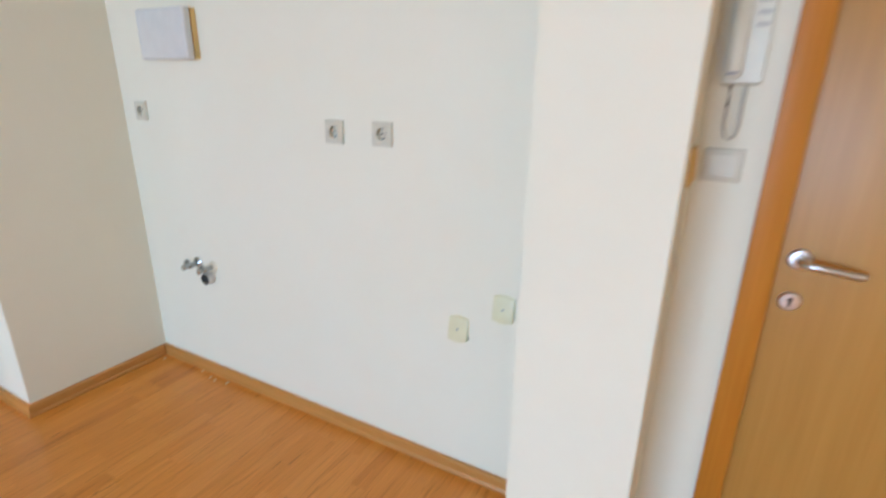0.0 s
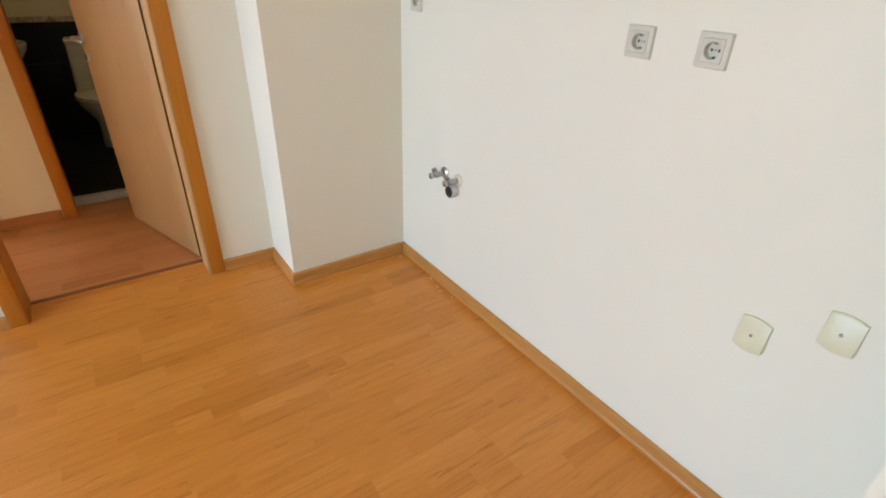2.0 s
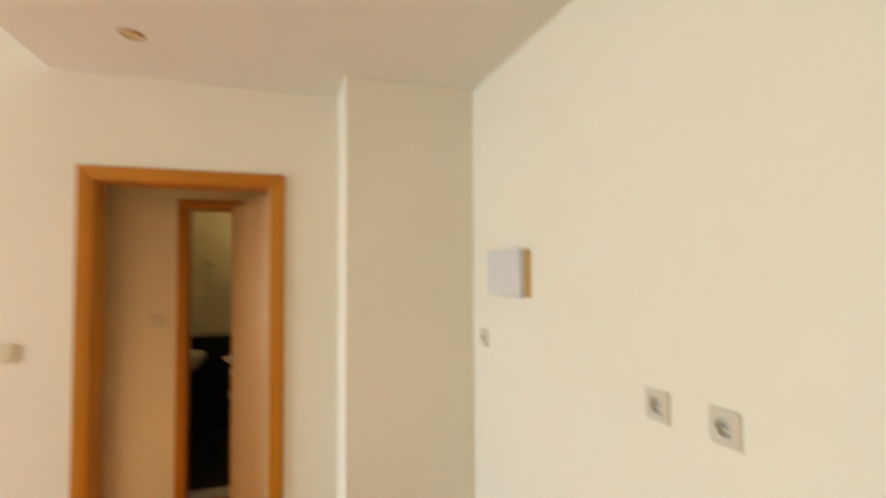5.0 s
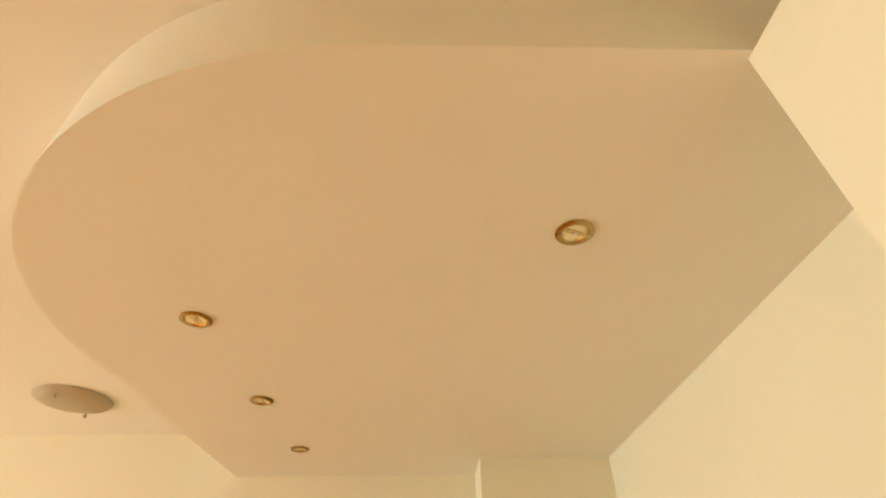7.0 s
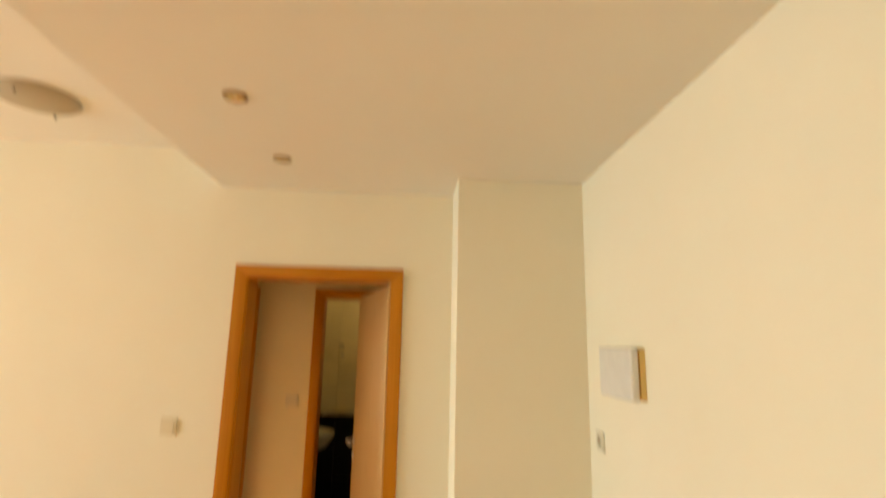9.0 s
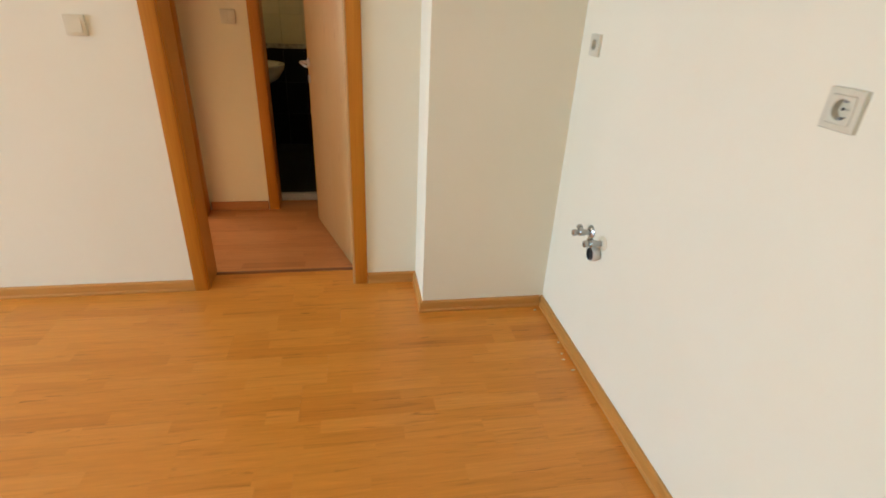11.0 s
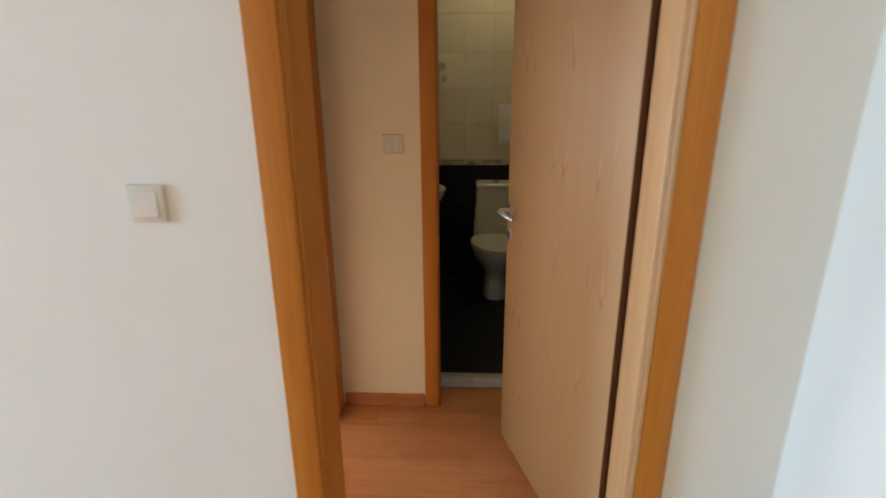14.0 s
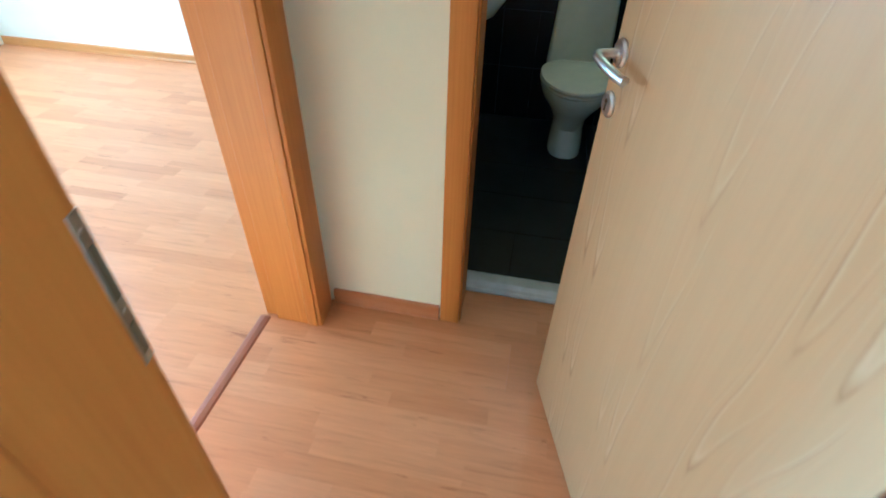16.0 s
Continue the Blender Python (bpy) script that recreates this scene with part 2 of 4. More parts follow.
CREAM = plastic("cream_plastic", (0.76, 0.67, 0.49), 0.4)
# Two plastics with the warm floor bounce on south-facing sides put into their colour.
BOUNCE_YELLOW = plastic("bounce_yellow_plastic", (0.82, 0.56, 0.20), 0.4)
BOUNCE_AMBER = plastic("bounce_amber_plastic", (0.68, 0.43, 0.12), 0.4)
DARK = plastic("dark_hole", (0.03, 0.028, 0.025), 0.6)
GREY = plastic("grey_plastic", (0.30, 0.29, 0.28), 0.45)
PHONE_GREY = plastic("pale_grey_plastic", (0.58, 0.53, 0.43), 0.45)
RUBBER = plastic("black_rubber", (0.015, 0.015, 0.016), 0.5)
LEAF_EDGE_SHADE = plastic("leaf_edge_shade", (0.17, 0.060, 0.015), 0.7)
SLOT_SHADE = plastic("shaded_slot", (0.13, 0.105, 0.065), 0.6)
CHROME = metal("chrome", (0.46, 0.46, 0.45), 0.18)
SATIN = metal("satin_nickel", (0.66, 0.66, 0.67), 0.30)
STEEL = metal("zinc_plate", (0.46, 0.42, 0.35), 0.42)
BRASS = metal("brushed_brass_chrome", (0.48, 0.33, 0.15), 0.26)
REFLECTOR = metal("lamp_reflector", (0.88, 0.74, 0.48), 0.14)
PORCELAIN = plastic("porcelain", (0.74, 0.70, 0.55), 0.12)
BLACK_TILE = tile_mat("black_tile", (0.0035, 0.0035, 0.004), (0.006, 0.006, 0.006), 0.30, spec=0.2)
FLOOR_TILE = tile_mat("dark_floor_tile", (0.011, 0.012, 0.010), (0.019, 0.020, 0.016), 0.35, spec=0.3)
CREAM_TILE = tile_mat("cream_tile", (0.68, 0.59, 0.37), (0.72, 0.63, 0.41), 0.2)
BORDER_TILE = tile_mat("mottled_border_tile", (0.16, 0.12, 0.07), (0.66, 0.60, 0.44), 0.3, 22.0)
GROUT = paint("grout", (0.58, 0.50, 0.32), (0.63, 0.55, 0.36))
GROUT_DARK = paint("dark_grout", (0.006, 0.006, 0.006), (0.009, 0.009, 0.008))
MARBLE = tile_mat("white_sill", (0.55, 0.53, 0.48), (0.68, 0.66, 0.60), 0.3, 14.0)
FROSTED = plastic("frosted_glass_shade", (0.50, 0.43, 0.31), 0.7)
CRUMB = plastic("wood_crumb", (0.84, 0.72, 0.46), 0.8)


# ---------------------------------------------------------------- mesh helpers
def box(bm, x0, x1, y0, y1, z0, z1):
    v = [bm.verts.new((x, y, z)) for x in (x0, x1) for y in (y0, y1) for z in (z0, z1)]
    fs = []
    for q in ((0, 1, 3, 2), (4, 6, 7, 5), (0, 4, 5, 1), (2, 3, 7, 6), (0, 2, 6, 4), (1, 5, 7, 3)):
        fs.append(bm.faces.new([v[i] for i in q]))
    return v


def prism(bm, pts, to3, a, b):
    """Extrude a closed outline of 2D points between a and b; to3(u, v, w) gives the place."""
    lo = [bm.verts.new(to3(u, v, a)) for u, v in pts]
    hi = [bm.verts.new(to3(u, v, b)) for u, v in pts]
    n = len(pts)
    for i in range(n):
        bm.faces.new((lo[i], lo[(i + 1) % n], hi[(i + 1) % n], hi[i]))
    bm.faces.new(lo[::-1])
    bm.faces.new(hi)


def soften(bm, r, seg=2):
    """Round every sharp edge by r."""
    bmesh.ops.recalc_face_normals(bm, faces=bm.faces)
    sharp = [e for e in bm.edges if len(e.link_faces) == 2 and e.calc_face_angle(0) > radians(35)]
    bmesh.ops.bevel(bm, geom=sharp, offset=r, segments=seg, profile=0.5, affect="EDGES", clamp_overlap=True)
    return bm


def mesh_of(name, bm, mat, smooth=False):
    bmesh.ops.recalc_face_normals(bm, faces=bm.faces)
    me = bpy.data.meshes.new(name)
    bm.to_mesh(me)
    bm.free()
    me.materials.append(mat)
    if smooth:
        me.polygons.foreach_set("use_smooth", [True] * len(me.polygons))
        me.set_sharp_from_angle(angle=radians(38))
    return me


def part(name, bm, mat, parent, label="", smooth=True):
    ob = new(name, mesh_of(name, bm, mat, smooth))
    ob.parent = parent
    if label:
        ob["label"] = label
    return ob


def empty(name, m, label, category, group="", kind=""):
    ob = new(name)
    ob.empty_display_size = 0.05
    ob.matrix_world = m
    return tagged(ob, label, category, group, kind)


def setting(name, bm, mat, label, category="wall"):
    return tagged(new(name, mesh_of(name, bm, mat)), label, category, kind="structure")


def boxes(*list_of):
    bm = bmesh.new()
    for b in list_of:
        box(bm, *b)
    return bm


def lathe(bm, profile, seg=24, m=Matrix()):
    """Turn a profile of (radius, height) round the local z axis."""
    rings = []
    for r, h in profile:
        if r < 1e-5:
            rings.append([bm.verts.new(m @ Vector((0, 0, h)))])
        else:
            rings.append([bm.verts.new(m @ Vector((r * math.cos(2 * math.pi * i / seg), r * math.sin(2 * math.pi * i / seg), h))) for i in range(seg)])
    for a, b in zip(rings, rings[1:]):
        for i in range(seg):
            j = (i + 1) % seg
            q = [a[i % len(a)], a[j % len(a)], b[j % len(b)], b[i % len(b)]]
            q = list(dict.fromkeys(q))
            if len(q) > 2:
                bm.faces.new(q)
    return bm


def loft(bm, rings, cap=True):
    """Join rings of equal length (lists of places) into a skin."""
    vs = [[bm.verts.new(p) for p in r] for r in rings]
    n = len(vs[0])
    for a, b in zip(vs, vs[1:]):
        for i in range(n):
            bm.faces.new((a[i], a[(i + 1) % n], b[(i + 1) % n], b[i]))
    if cap:
        bm.faces.new(vs[0][::-1])
        bm.faces.new(vs[-1])
    return bm


def tube(bm, pts, r, seg=12):
    """A round bar along a path of places."""
    pts = [Vector(p) for p in pts]
    rings = []
    for i, p in enumerate(pts):
        d = (pts[min(i + 1, len(pts) - 1)] - pts[max(i - 1, 0)]).normalized()
        q = d.to_track_quat("Z", "Y")
        rings.append([p + q @ Vector((r * math.cos(2 * math.pi * k / seg), r * math.sin(2 * math.pi * k / seg), 0)) for k in range(seg)])
    return loft(bm, rings)


def sweep(bm, path, profile):
    """Carry a profile of (out, z) along a plan polyline, mitred; out is to the left of the way."""
    pts = [Vector((*p, 0)) for p in path]
    rings = []
    for i, p in enumerate(pts):
        d0 = (p - pts[i - 1]).normalized() if i else (pts[1] - p).normalized()
        d1 = (pts[i + 1] - p).normalized() if i < len(pts) - 1 else d0
        n0, n1 = Vector((-d0.y, d0.x, 0)), Vector((-d1.y, d1.x, 0))
        n = (n0 + n1).normalized()
        n = n / max(0.2, n.dot(n0))
        rings.append([p + n * o + Vector((0, 0, z)) for o, z in profile])
    return loft(bm, rings)


# ---------------------------------------------------------------- room shell
LIV, HALLC = 2.72, 2.50               # living ceiling, hall ceiling
# main doorway, living room to hall
DX0, DX1, DZ, WT = -1.712, -0.970, 2.010, 0.185
J = 0.03
wall_north = setting("wall_north", boxes((-7.80, DX0 - J, 0, WT, 0, LIV + 0.15), (DX1 + J, 0.35, 0, WT, 0, LIV + 0.15),
             (DX0 - J, DX1 + J, 0, WT, DZ + J, LIV + 0.15)), WALL, "cream painted plaster wall round the hall doorway")
SOCKETS = [(-1.771, 1.256), (-1.567, 1.252), (-0.449, 1.279)]
kb, y = [], -2.42
for sy, sz in SOCKETS:
    kb += [(0, 0.35, y, sy - 0.022, 0, LIV + 0.15), (0, 0.35, sy - 0.022, sy + 0.022, 0, sz - 0.022), (0, 0.35, sy - 0.022, sy + 0.022, sz + 0.022, LIV + 0.15), (0.04, 0.35, sy - 0.022, sy + 0.022, sz - 0.022, sz + 0.022)]
    y = sy + 0.022
kb.append((0, 0.35, y, 0, 0, LIV + 0.15))
setting("wall_east", boxes(*kb), WALL, "white painted kitchen wall with sockets and water valves")
setting("wall_pillar", boxes((-0.630, 0, -0.310, 0, 0, LIV + 0.1)), WALL, "boxed-in corner pillar painted cream white")
setting("wall_stub", boxes((-0.392, 0, -2.713, -2.42, 0, 2.50)), WALL, "short white wall stub between kitchen and entrance")
EY0, EY1, EZ = -3.730, -2.932, 2.03   # entrance doorway
setting("wall_entrance", boxes((0, 0.35, -5.6, EY0 - J, 0, LIV + 0.15), (0, 0.35, EY1 + J, -2.42, 0, LIV + 0.15),
        (0, 0.35, EY0 - J, EY1 + J, EZ + J, LIV + 0.15)), WALL, "white painted wall round the entrance door")
setting("wall_south", boxes((-7.80, 0.0, -5.6, -5.4, 0, LIV + 0.15)), WALL, "plain white painted wall closing the living room")
setting("wall_west", boxes((-7.80, -7.60, -5.4, -2.90, 0, LIV + 0.15), (-7.80, -7.60, -0.70, 0, 0, LIV + 0.15),
        (-7.80, -7.60, -2.90, -0.70, 0, 0.35), (-7.80, -7.60, -2.90, -0.70, 2.40, LIV + 0.15)), WALL, "white painted wall with the large window opening")
setting("ceiling", boxes((-7.80, 0.35, -5.6, 0.0, LIV, LIV + 0.12)), CEIL, "white painted upper ceiling of the living room", "ceiling")

# lowered ceiling over the kitchen, with one rounded corner
def soffit():
    pts = [(0.0, 0.0), (-1.890, 0.0)]
    for i in range(29):
        a = radians(180 + 90 * i / 28)
        pts.append((-0.96 + 0.945 * math.cos(a), -1.50 + 0.935 * math.sin(a)))
    pts += [(0.0, -2.435)]
    bm = bmesh.new()
    prism(bm, pts, lambda u, v, w: (u, v, w), 2.50, LIV)
    ob = setting("ceiling_soffit", bm, CEIL, "lowered plasterboard ceiling with one rounded corner", "ceiling")
    ob.data.polygons.foreach_set("use_smooth", [True] * len(ob.data.polygons))
    ob.data.set_sharp_from_angle(angle=radians(30))


soffit()

# hall, bathroom and bedroom shells
HX, HY = -1.970, 1.117                  # hall's left wall face, bathroom wall face
LY0, LY1, LT = 0.252, 0.982, 0.188     # bedroom doorway along y
BX0, BX1, BT = -1.492, -0.790, 0.20   # bathroom doorway along x
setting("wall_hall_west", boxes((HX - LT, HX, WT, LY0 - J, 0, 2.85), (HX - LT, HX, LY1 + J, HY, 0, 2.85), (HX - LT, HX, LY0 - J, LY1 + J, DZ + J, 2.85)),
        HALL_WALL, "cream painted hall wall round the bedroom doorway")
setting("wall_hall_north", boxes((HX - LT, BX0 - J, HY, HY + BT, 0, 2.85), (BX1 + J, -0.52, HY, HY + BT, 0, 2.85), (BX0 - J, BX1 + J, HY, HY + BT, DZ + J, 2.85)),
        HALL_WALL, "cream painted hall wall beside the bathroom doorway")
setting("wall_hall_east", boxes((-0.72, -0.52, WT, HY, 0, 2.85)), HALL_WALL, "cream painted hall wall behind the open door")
setting("wall_bath_west", boxes((HX - LT, HX, HY + BT, 2.82, 0.94, 2.85)), CREAM_TILE, "cream tiled bathroom side wall behind the washbasin")
setting("wall_bath_west_lower", boxes((HX - LT, HX, HY + BT, 2.82, 0, 0.94)), BLACK_TILE, "black tiled lower bathroom wall below the washbasin")
setting("wall_bath_east", boxes((-0.40, -0.20, HY + BT, 2.82, 0.94, 2.85)), CREAM_TILE, "cream tiled bathroom side wall")
setting("wall_bath_east_lower", boxes((-0.40, -0.20, HY + BT, 2.82, 0, 0.94)), BLACK_TILE, "black tiled lower bathroom side wall")
wall_bath = setting("wall_bath_north", boxes((HX - LT, -0.20, 2.82, 3.40, 0.94, 2.85)), GROUT, "bathroom wall tiled cream above a mottled border")
wall_bath_low = setting("wall_bath_north_lower", boxes((HX - LT, -0.20, 2.82, 3.40, 0, 0.94)), GROUT_DARK, "lower bathroom wall tiled black")
setting("wall_bedroom_north", boxes((-5.70, HX - LT, 3.20, 3.40, 0, 2.85)), WALL, "bright white painted bedroom wall")
setting("wall_bedroom_west", boxes((-5.70, -5.50, WT, 1.00, 0, 2.85), (-5.70, -5.50, 2.60, 3.20, 0, 2.85), (-5.70, -5.50, 1.00, 2.60, 0, 1.00), (-5.70, -5.50, 1.00, 2.60, 2.25, 2.85)),
        WALL, "white bedroom wall with the window opening")
setting("ceiling_hall", boxes((HX, -0.72, WT, HY, HALLC, HALLC + 0.1)), CEIL, "white painted hall ceiling", "ceiling")
setting("ceiling_bath", boxes((HX, -0.40, HY + BT, 2.82, HALLC, HALLC + 0.1)), CEIL, "white painted bathroom ceiling", "ceiling")
setting("ceiling_bedroom", boxes((-5.50, HX - LT, WT, 3.20, 2.70, 2.80)), CEIL, "white painted bedroom ceiling", "ceiling")

SK = [(0.0, 0.0), (0.017, 0.0), (0.018, 0.010), (0.0135, 0.018), (0.0130, 0.046), (0.0110, 0.055), (0.006, 0.060), (0.0, 0.060)]


def skirting(name, path, mat, label):
    bm = bmesh.new()
    sweep(bm, path, SK)
    ob = setting(name, bm, mat, label, "baseboard")
    return ob


CW = 0.066                             # casing width
skirting("baseboard_1", [(0, -2.419), (0, -0.310)], SKIRT_Y, "wood-look skirting along the kitchen wall")
skirting("baseboard_2", [(-0.0182, -0.310), (-0.630, -0.310), (-0.630, 0), (DX1 + 0.011 + CW + 0.001, 0)], SKIRT_X, "wood-look skirting round the corner pillar")
skirting("baseboard_3", [(DX0 - CW - 0.001, 0), (-7.599, 0)], SKIRT_X, "wood-look skirting along the doorway wall")
skirting("baseboard_4", [(BX0 - 0.072, HY), (HX + 0.0165, HY)], SKIRT_HALL, "wood-look skirting in the hall")
skirting("baseboard_5", [(HX - LT - 0.001, 3.20), (-5.499, 3.20)], SKIRT_X, "wood-look skirting in the bright bedroom")

# ---------------------------------------------------------------- doors
def casing_set(parent, to3, a0, a1, top, front, depth, far=0.066):
    """Two uprights and a mitred head round an opening a0..a1 x 0..top. to3(u, v, w) maps along, up and out."""
    w = 0.066
    for nm, pts, mat in (("casing_upright", [(a0 - w, 0.0), (a0, 0.0), (a0, top), (a0 - w, top + w)], FRAME_V),
                         ("casing_upright", [(a1, 0.0), (a1 + far, 0.0), (a1 + far, top + w), (a1, top)], FRAME_V),
                         ("casing_head", [(a0, top + 0.0003), (a1, top + 0.0003), (a1 + far - 0.0003, top + w), (a0 - w + 0.0003, top + w)], FRAME_H)):
        bm = bmesh.new()
        prism(bm, pts, to3, front, front + depth)
        soften(bm, 0.0035)
        part(nm, bm, mat, parent)


def lever_set(parent, m, flip=1, drop=0.098, reach=1.0):
    """Lever handle on a round rose with a keyhole rose below; local x along the door, y out of it."""
    out = Matrix.Rotation(radians(-90), 4, "X")
    h = part("handle", lathe(bmesh.new(), [(0, 0), (0.026, 0), (0.026, 0.004), (0.022, 0.008), (0.012, 0.009), (0.0105, 0.012), (0, 0.012)], 28, m @ out), SATIN, parent, "satin chrome lever handle on a round rose")
    bm = bmesh.new()
    path = [(0, 0.010, 0), (0, 0.036, 0), (flip * 0.003, 0.045, 0), (flip * 0.012, 0.051, 0), (flip * 0.03, 0.053, -0.001), (flip * 0.06, 0.050, -0.005), (flip * 0.09, 0.043, -0.010), (flip * 0.108, 0.036, -0.012)]
    tube(bm, [m @ Vector((p[0] * reach, p[1], p[2])) for p in path], 0.0088, 14)
    part("lever", bm, SATIN, h)
    k = part("keyhole_rose", lathe(bmesh.new(), [(0, 0), (0.025, 0), (0.025, 0.004), (0.021, 0.008), (0, 0.0085)], 28, m @ Matrix.Translation((0, 0, -drop)) @ out), SATIN, parent)
    bm = bmesh.new()
    mk = m @ Matrix.Translation((0, 0, -drop))
    lathe(bm, [(0, 0.0086), (0.0055, 0.0086), (0.0055, 0.0095), (0, 0.0095)], 12, mk @ Matrix.Translation((0, 0, 0.006)) @ out)
    vs = box(bm, -0.0028, 0.0028, 0.0086, 0.0095, -0.013, 0.004)
    for v in vs:
        v.co = mk @ v.co
    part("keyhole", bm, DARK, k, "dark keyhole slot")


def lining(parent, pts, mat, to3, a, b, name="lining"):
    bm = bmesh.new()
    prism(bm, pts, to3, a, b)
    soften(bm, 0.0015, 1)
    return part(name, bm, mat, parent)


REB, RB = 0.155, 0.015                 # rebate start across the wall and its step
# door_1: living room to hall, leaf swung into the hall
door1 = empty("door_1", Matrix.Translation((0, 0, 0)), "pale wood door standing open in an orange wood frame", "door", kind="structure")
up = lambda u, v, w: (u, v, w)
lining(door1, [(DX1 + 0.0105, -0.014), (DX1 + 0.001, -0.013), (DX1, -0.010), (DX1, -0.006), (DX1 + 0.009, -0.004), (DX1 + 0.009, 0.014), (DX1 - 0.001, 0.0165), (DX1 - 0.001, 0.1434),
               (DX1 + RB, 0.1434), (DX1 + RB, WT + 0.012), (DX1 + J, WT + 0.012), (DX1 + J, 0.001), (DX1 + 0.0105, 0.001)], LINING, up, 0, DZ)["label"] = "pale veneered hinge-side lining"
# brown strip darkens the groove: its shade is put in as colour
part("groove_shade_strip", boxes((DX1 + 0.007, DX1 + 0.0088, -0.0035, 0.0135, 0.002, DZ - 0.002)), STRIP, door1, "brown strip that puts shade in the lining groove")
lining(door1, [(DX0 + 0.005, -0.002), (DX0 + 0.005, 0.034), (DX0, 0.038), (DX0, 0.176), (DX0 - 0.006, 0.196), (DX0 - J, 0.196), (DX0 - J, -0.002)], FRAME_V, up, 0, DZ)
lining(door1, [(DZ, -0.002), (DZ, REB), (DZ + RB, REB), (DZ + RB, WT + 0.012), (DZ + J, WT + 0.012), (DZ + J, -0.002)], FRAME_H,
       lambda u, v, w: (w, v, u), DX0 - J, DX1 + J, "lining_head")
casing_set(door1, lambda u, v, w: (u, -w, v), DX0, DX1 + 0.011, DZ, 0.0, 0.016)
casing_set(door1, lambda u, v, w: (u, WT + w, v), DX0 - 0.020, DX1 + RB, DZ + RB, 0.0, 0.016)
# strike plate on the bevelled edge of the lock side
bev = Matrix.Translation((DX0 - 0.003, 0.186, 0.972)) @ Matrix.Rotation(math.atan2(0.020, -0.006), 4, "Z")


def on_bevel(x0, x1, z0, z1, d0, d1):
    b = bmesh.new()
    box(b, x0, x1, -d1, -d0, z0, z1)
    b.transform(bev)
    return b


plate = part("strike_plate", soften(on_bevel(-0.0095, 0.0095, -0.100, 0.100, -0.001, 0.0016), 0.0006, 1), STEEL, door1, "worn zinc strike plate with two slots")
# slots are thin pieces on the plate, their inner shade put into the brown
for z0, z1 in ((-0.085, -0.040), (-0.005, 0.062)):
    part("slot", on_bevel(-0.0055, 0.0065, z0, z1, 0.0017, 0.0024), SLOT_SHADE, plate)
for z in (-0.093, -0.022, 0.080):
    part("screw", lathe(bmesh.new(), [(0, 0.0012), (0.0038, 0.0012), (0.003, 0.0026), (0, 0.0028)], 12, bev @ Matrix.Translation((0, 0, z)) @ Matrix.Rotation(radians(90), 4, "X")), STEEL, plate)
# the leaf
leaf_m = Matrix.Translation(HINGE) @ Matrix.Rotation(SWING, 4, "Z")
bm = bmesh.new()
box(bm, 0.0022, 0.752, -0.040, 0.0, 0, 1.998)
soften(bm, 0.002, 2)
bm.transform(leaf_m)
# thin brown strip on the hinge edge, coloured as that face looks in shade
bm2 = boxes((0.0, 0.0020, -0.0385, -0.0015, 0.002, 1.996))
bm2.transform(leaf_m)
part("edge_shade_strip", bm2, LEAF_EDGE_SHADE, door1, "dark brown strip giving the leaf's hinge edge its shade")
# black strip added in the rebate corner in place of the shade there
part("rebate_shade_strip", boxes((DX1 + RB - 0.006, DX1 + RB - 0.0002, 0.1438, 0.166, 0.004, DZ - 0.01)), RUBBER, door1, "black strip standing in for shade in the rebate corner")
leaf = part("leaf", bm, LEAF, door1, "pale wood-veneer flush door leaf, ajar")
lever_set(leaf, leaf_m @ Matrix.Translation((0.720, 0.0, 1.030)), -1, 0.096)
lever_set(leaf, leaf_m @ Matrix.Translation((0.720, -0.040, 1.030)) @ Matrix.Rotation(radians(180), 4, "Z"), 1)
for z in (0.22, 1.0, 1.75):
    bm = bmesh.new()
    lathe(bm, [(0, 0), (0.007, 0), (0.007, 0.075), (0.004, 0.08), (0, 0.08)], 14, leaf_m @ Matrix.Translation((-0.006, -0.045, z)))
    part("hinge", bm, STEEL, door1)

# door_2: bedroom doorway in the hall, leaf out of sight
door2 = empty("door_2", Matrix(), "orange wood door frame of the bright bedroom", "door frame", kind="structure")
for sy, y0 in ((-1, LY0), (1, LY1)):
    lining(door2, [(HX + 0.002, y0 - sy * 0.005), (HX - 0.032, y0 - sy * 0.005), (HX - 0.036, y0), (HX - 0.150, y0), (HX - 0.150, y0 + sy * RB), (HX - LT - 0.012, y0 + sy * RB), (HX - LT - 0.012, y0 + sy * J), (HX + 0.002, y0 + sy * J)],
           FRAME_V, up, 0, DZ)
lining(door2, [(HX + 0.002, DZ), (HX - 0.150, DZ), (HX - 0.150, DZ + RB), (HX - LT - 0.012, DZ + RB), (HX - LT - 0.012, DZ + J), (HX + 0.002, DZ + J)], FRAME_V,
       lambda u, v, w: (u, w, v), LY0 - J, LY1 + J, "lining_head")
casing_set(door2, lambda u, v, w: (HX + w, u, v), LY0, LY1, DZ, 0.0, 0.016, 0.100)

# door_3: bathroom doorway
door3 = empty("door_3", Matrix(), "orange wood door frame of the dark bathroom", "door frame", kind="structure")
for sx, x0 in ((-1, BX0), (1, BX1)):
    lining(door3, [(x0 - sx * 0.005, HY - 0.002), (x0 - sx * 0.005, HY + 0.032), (x0, HY + 0.036), (x0, HY + 0.145), (x0 + sx * RB, HY + 0.145), (x0 + sx * RB, HY + BT + 0.012), (x0 + sx * J, HY + BT + 0.012), (x0 + sx * J, HY - 0.002)], FRAME_V, up, 0, DZ)
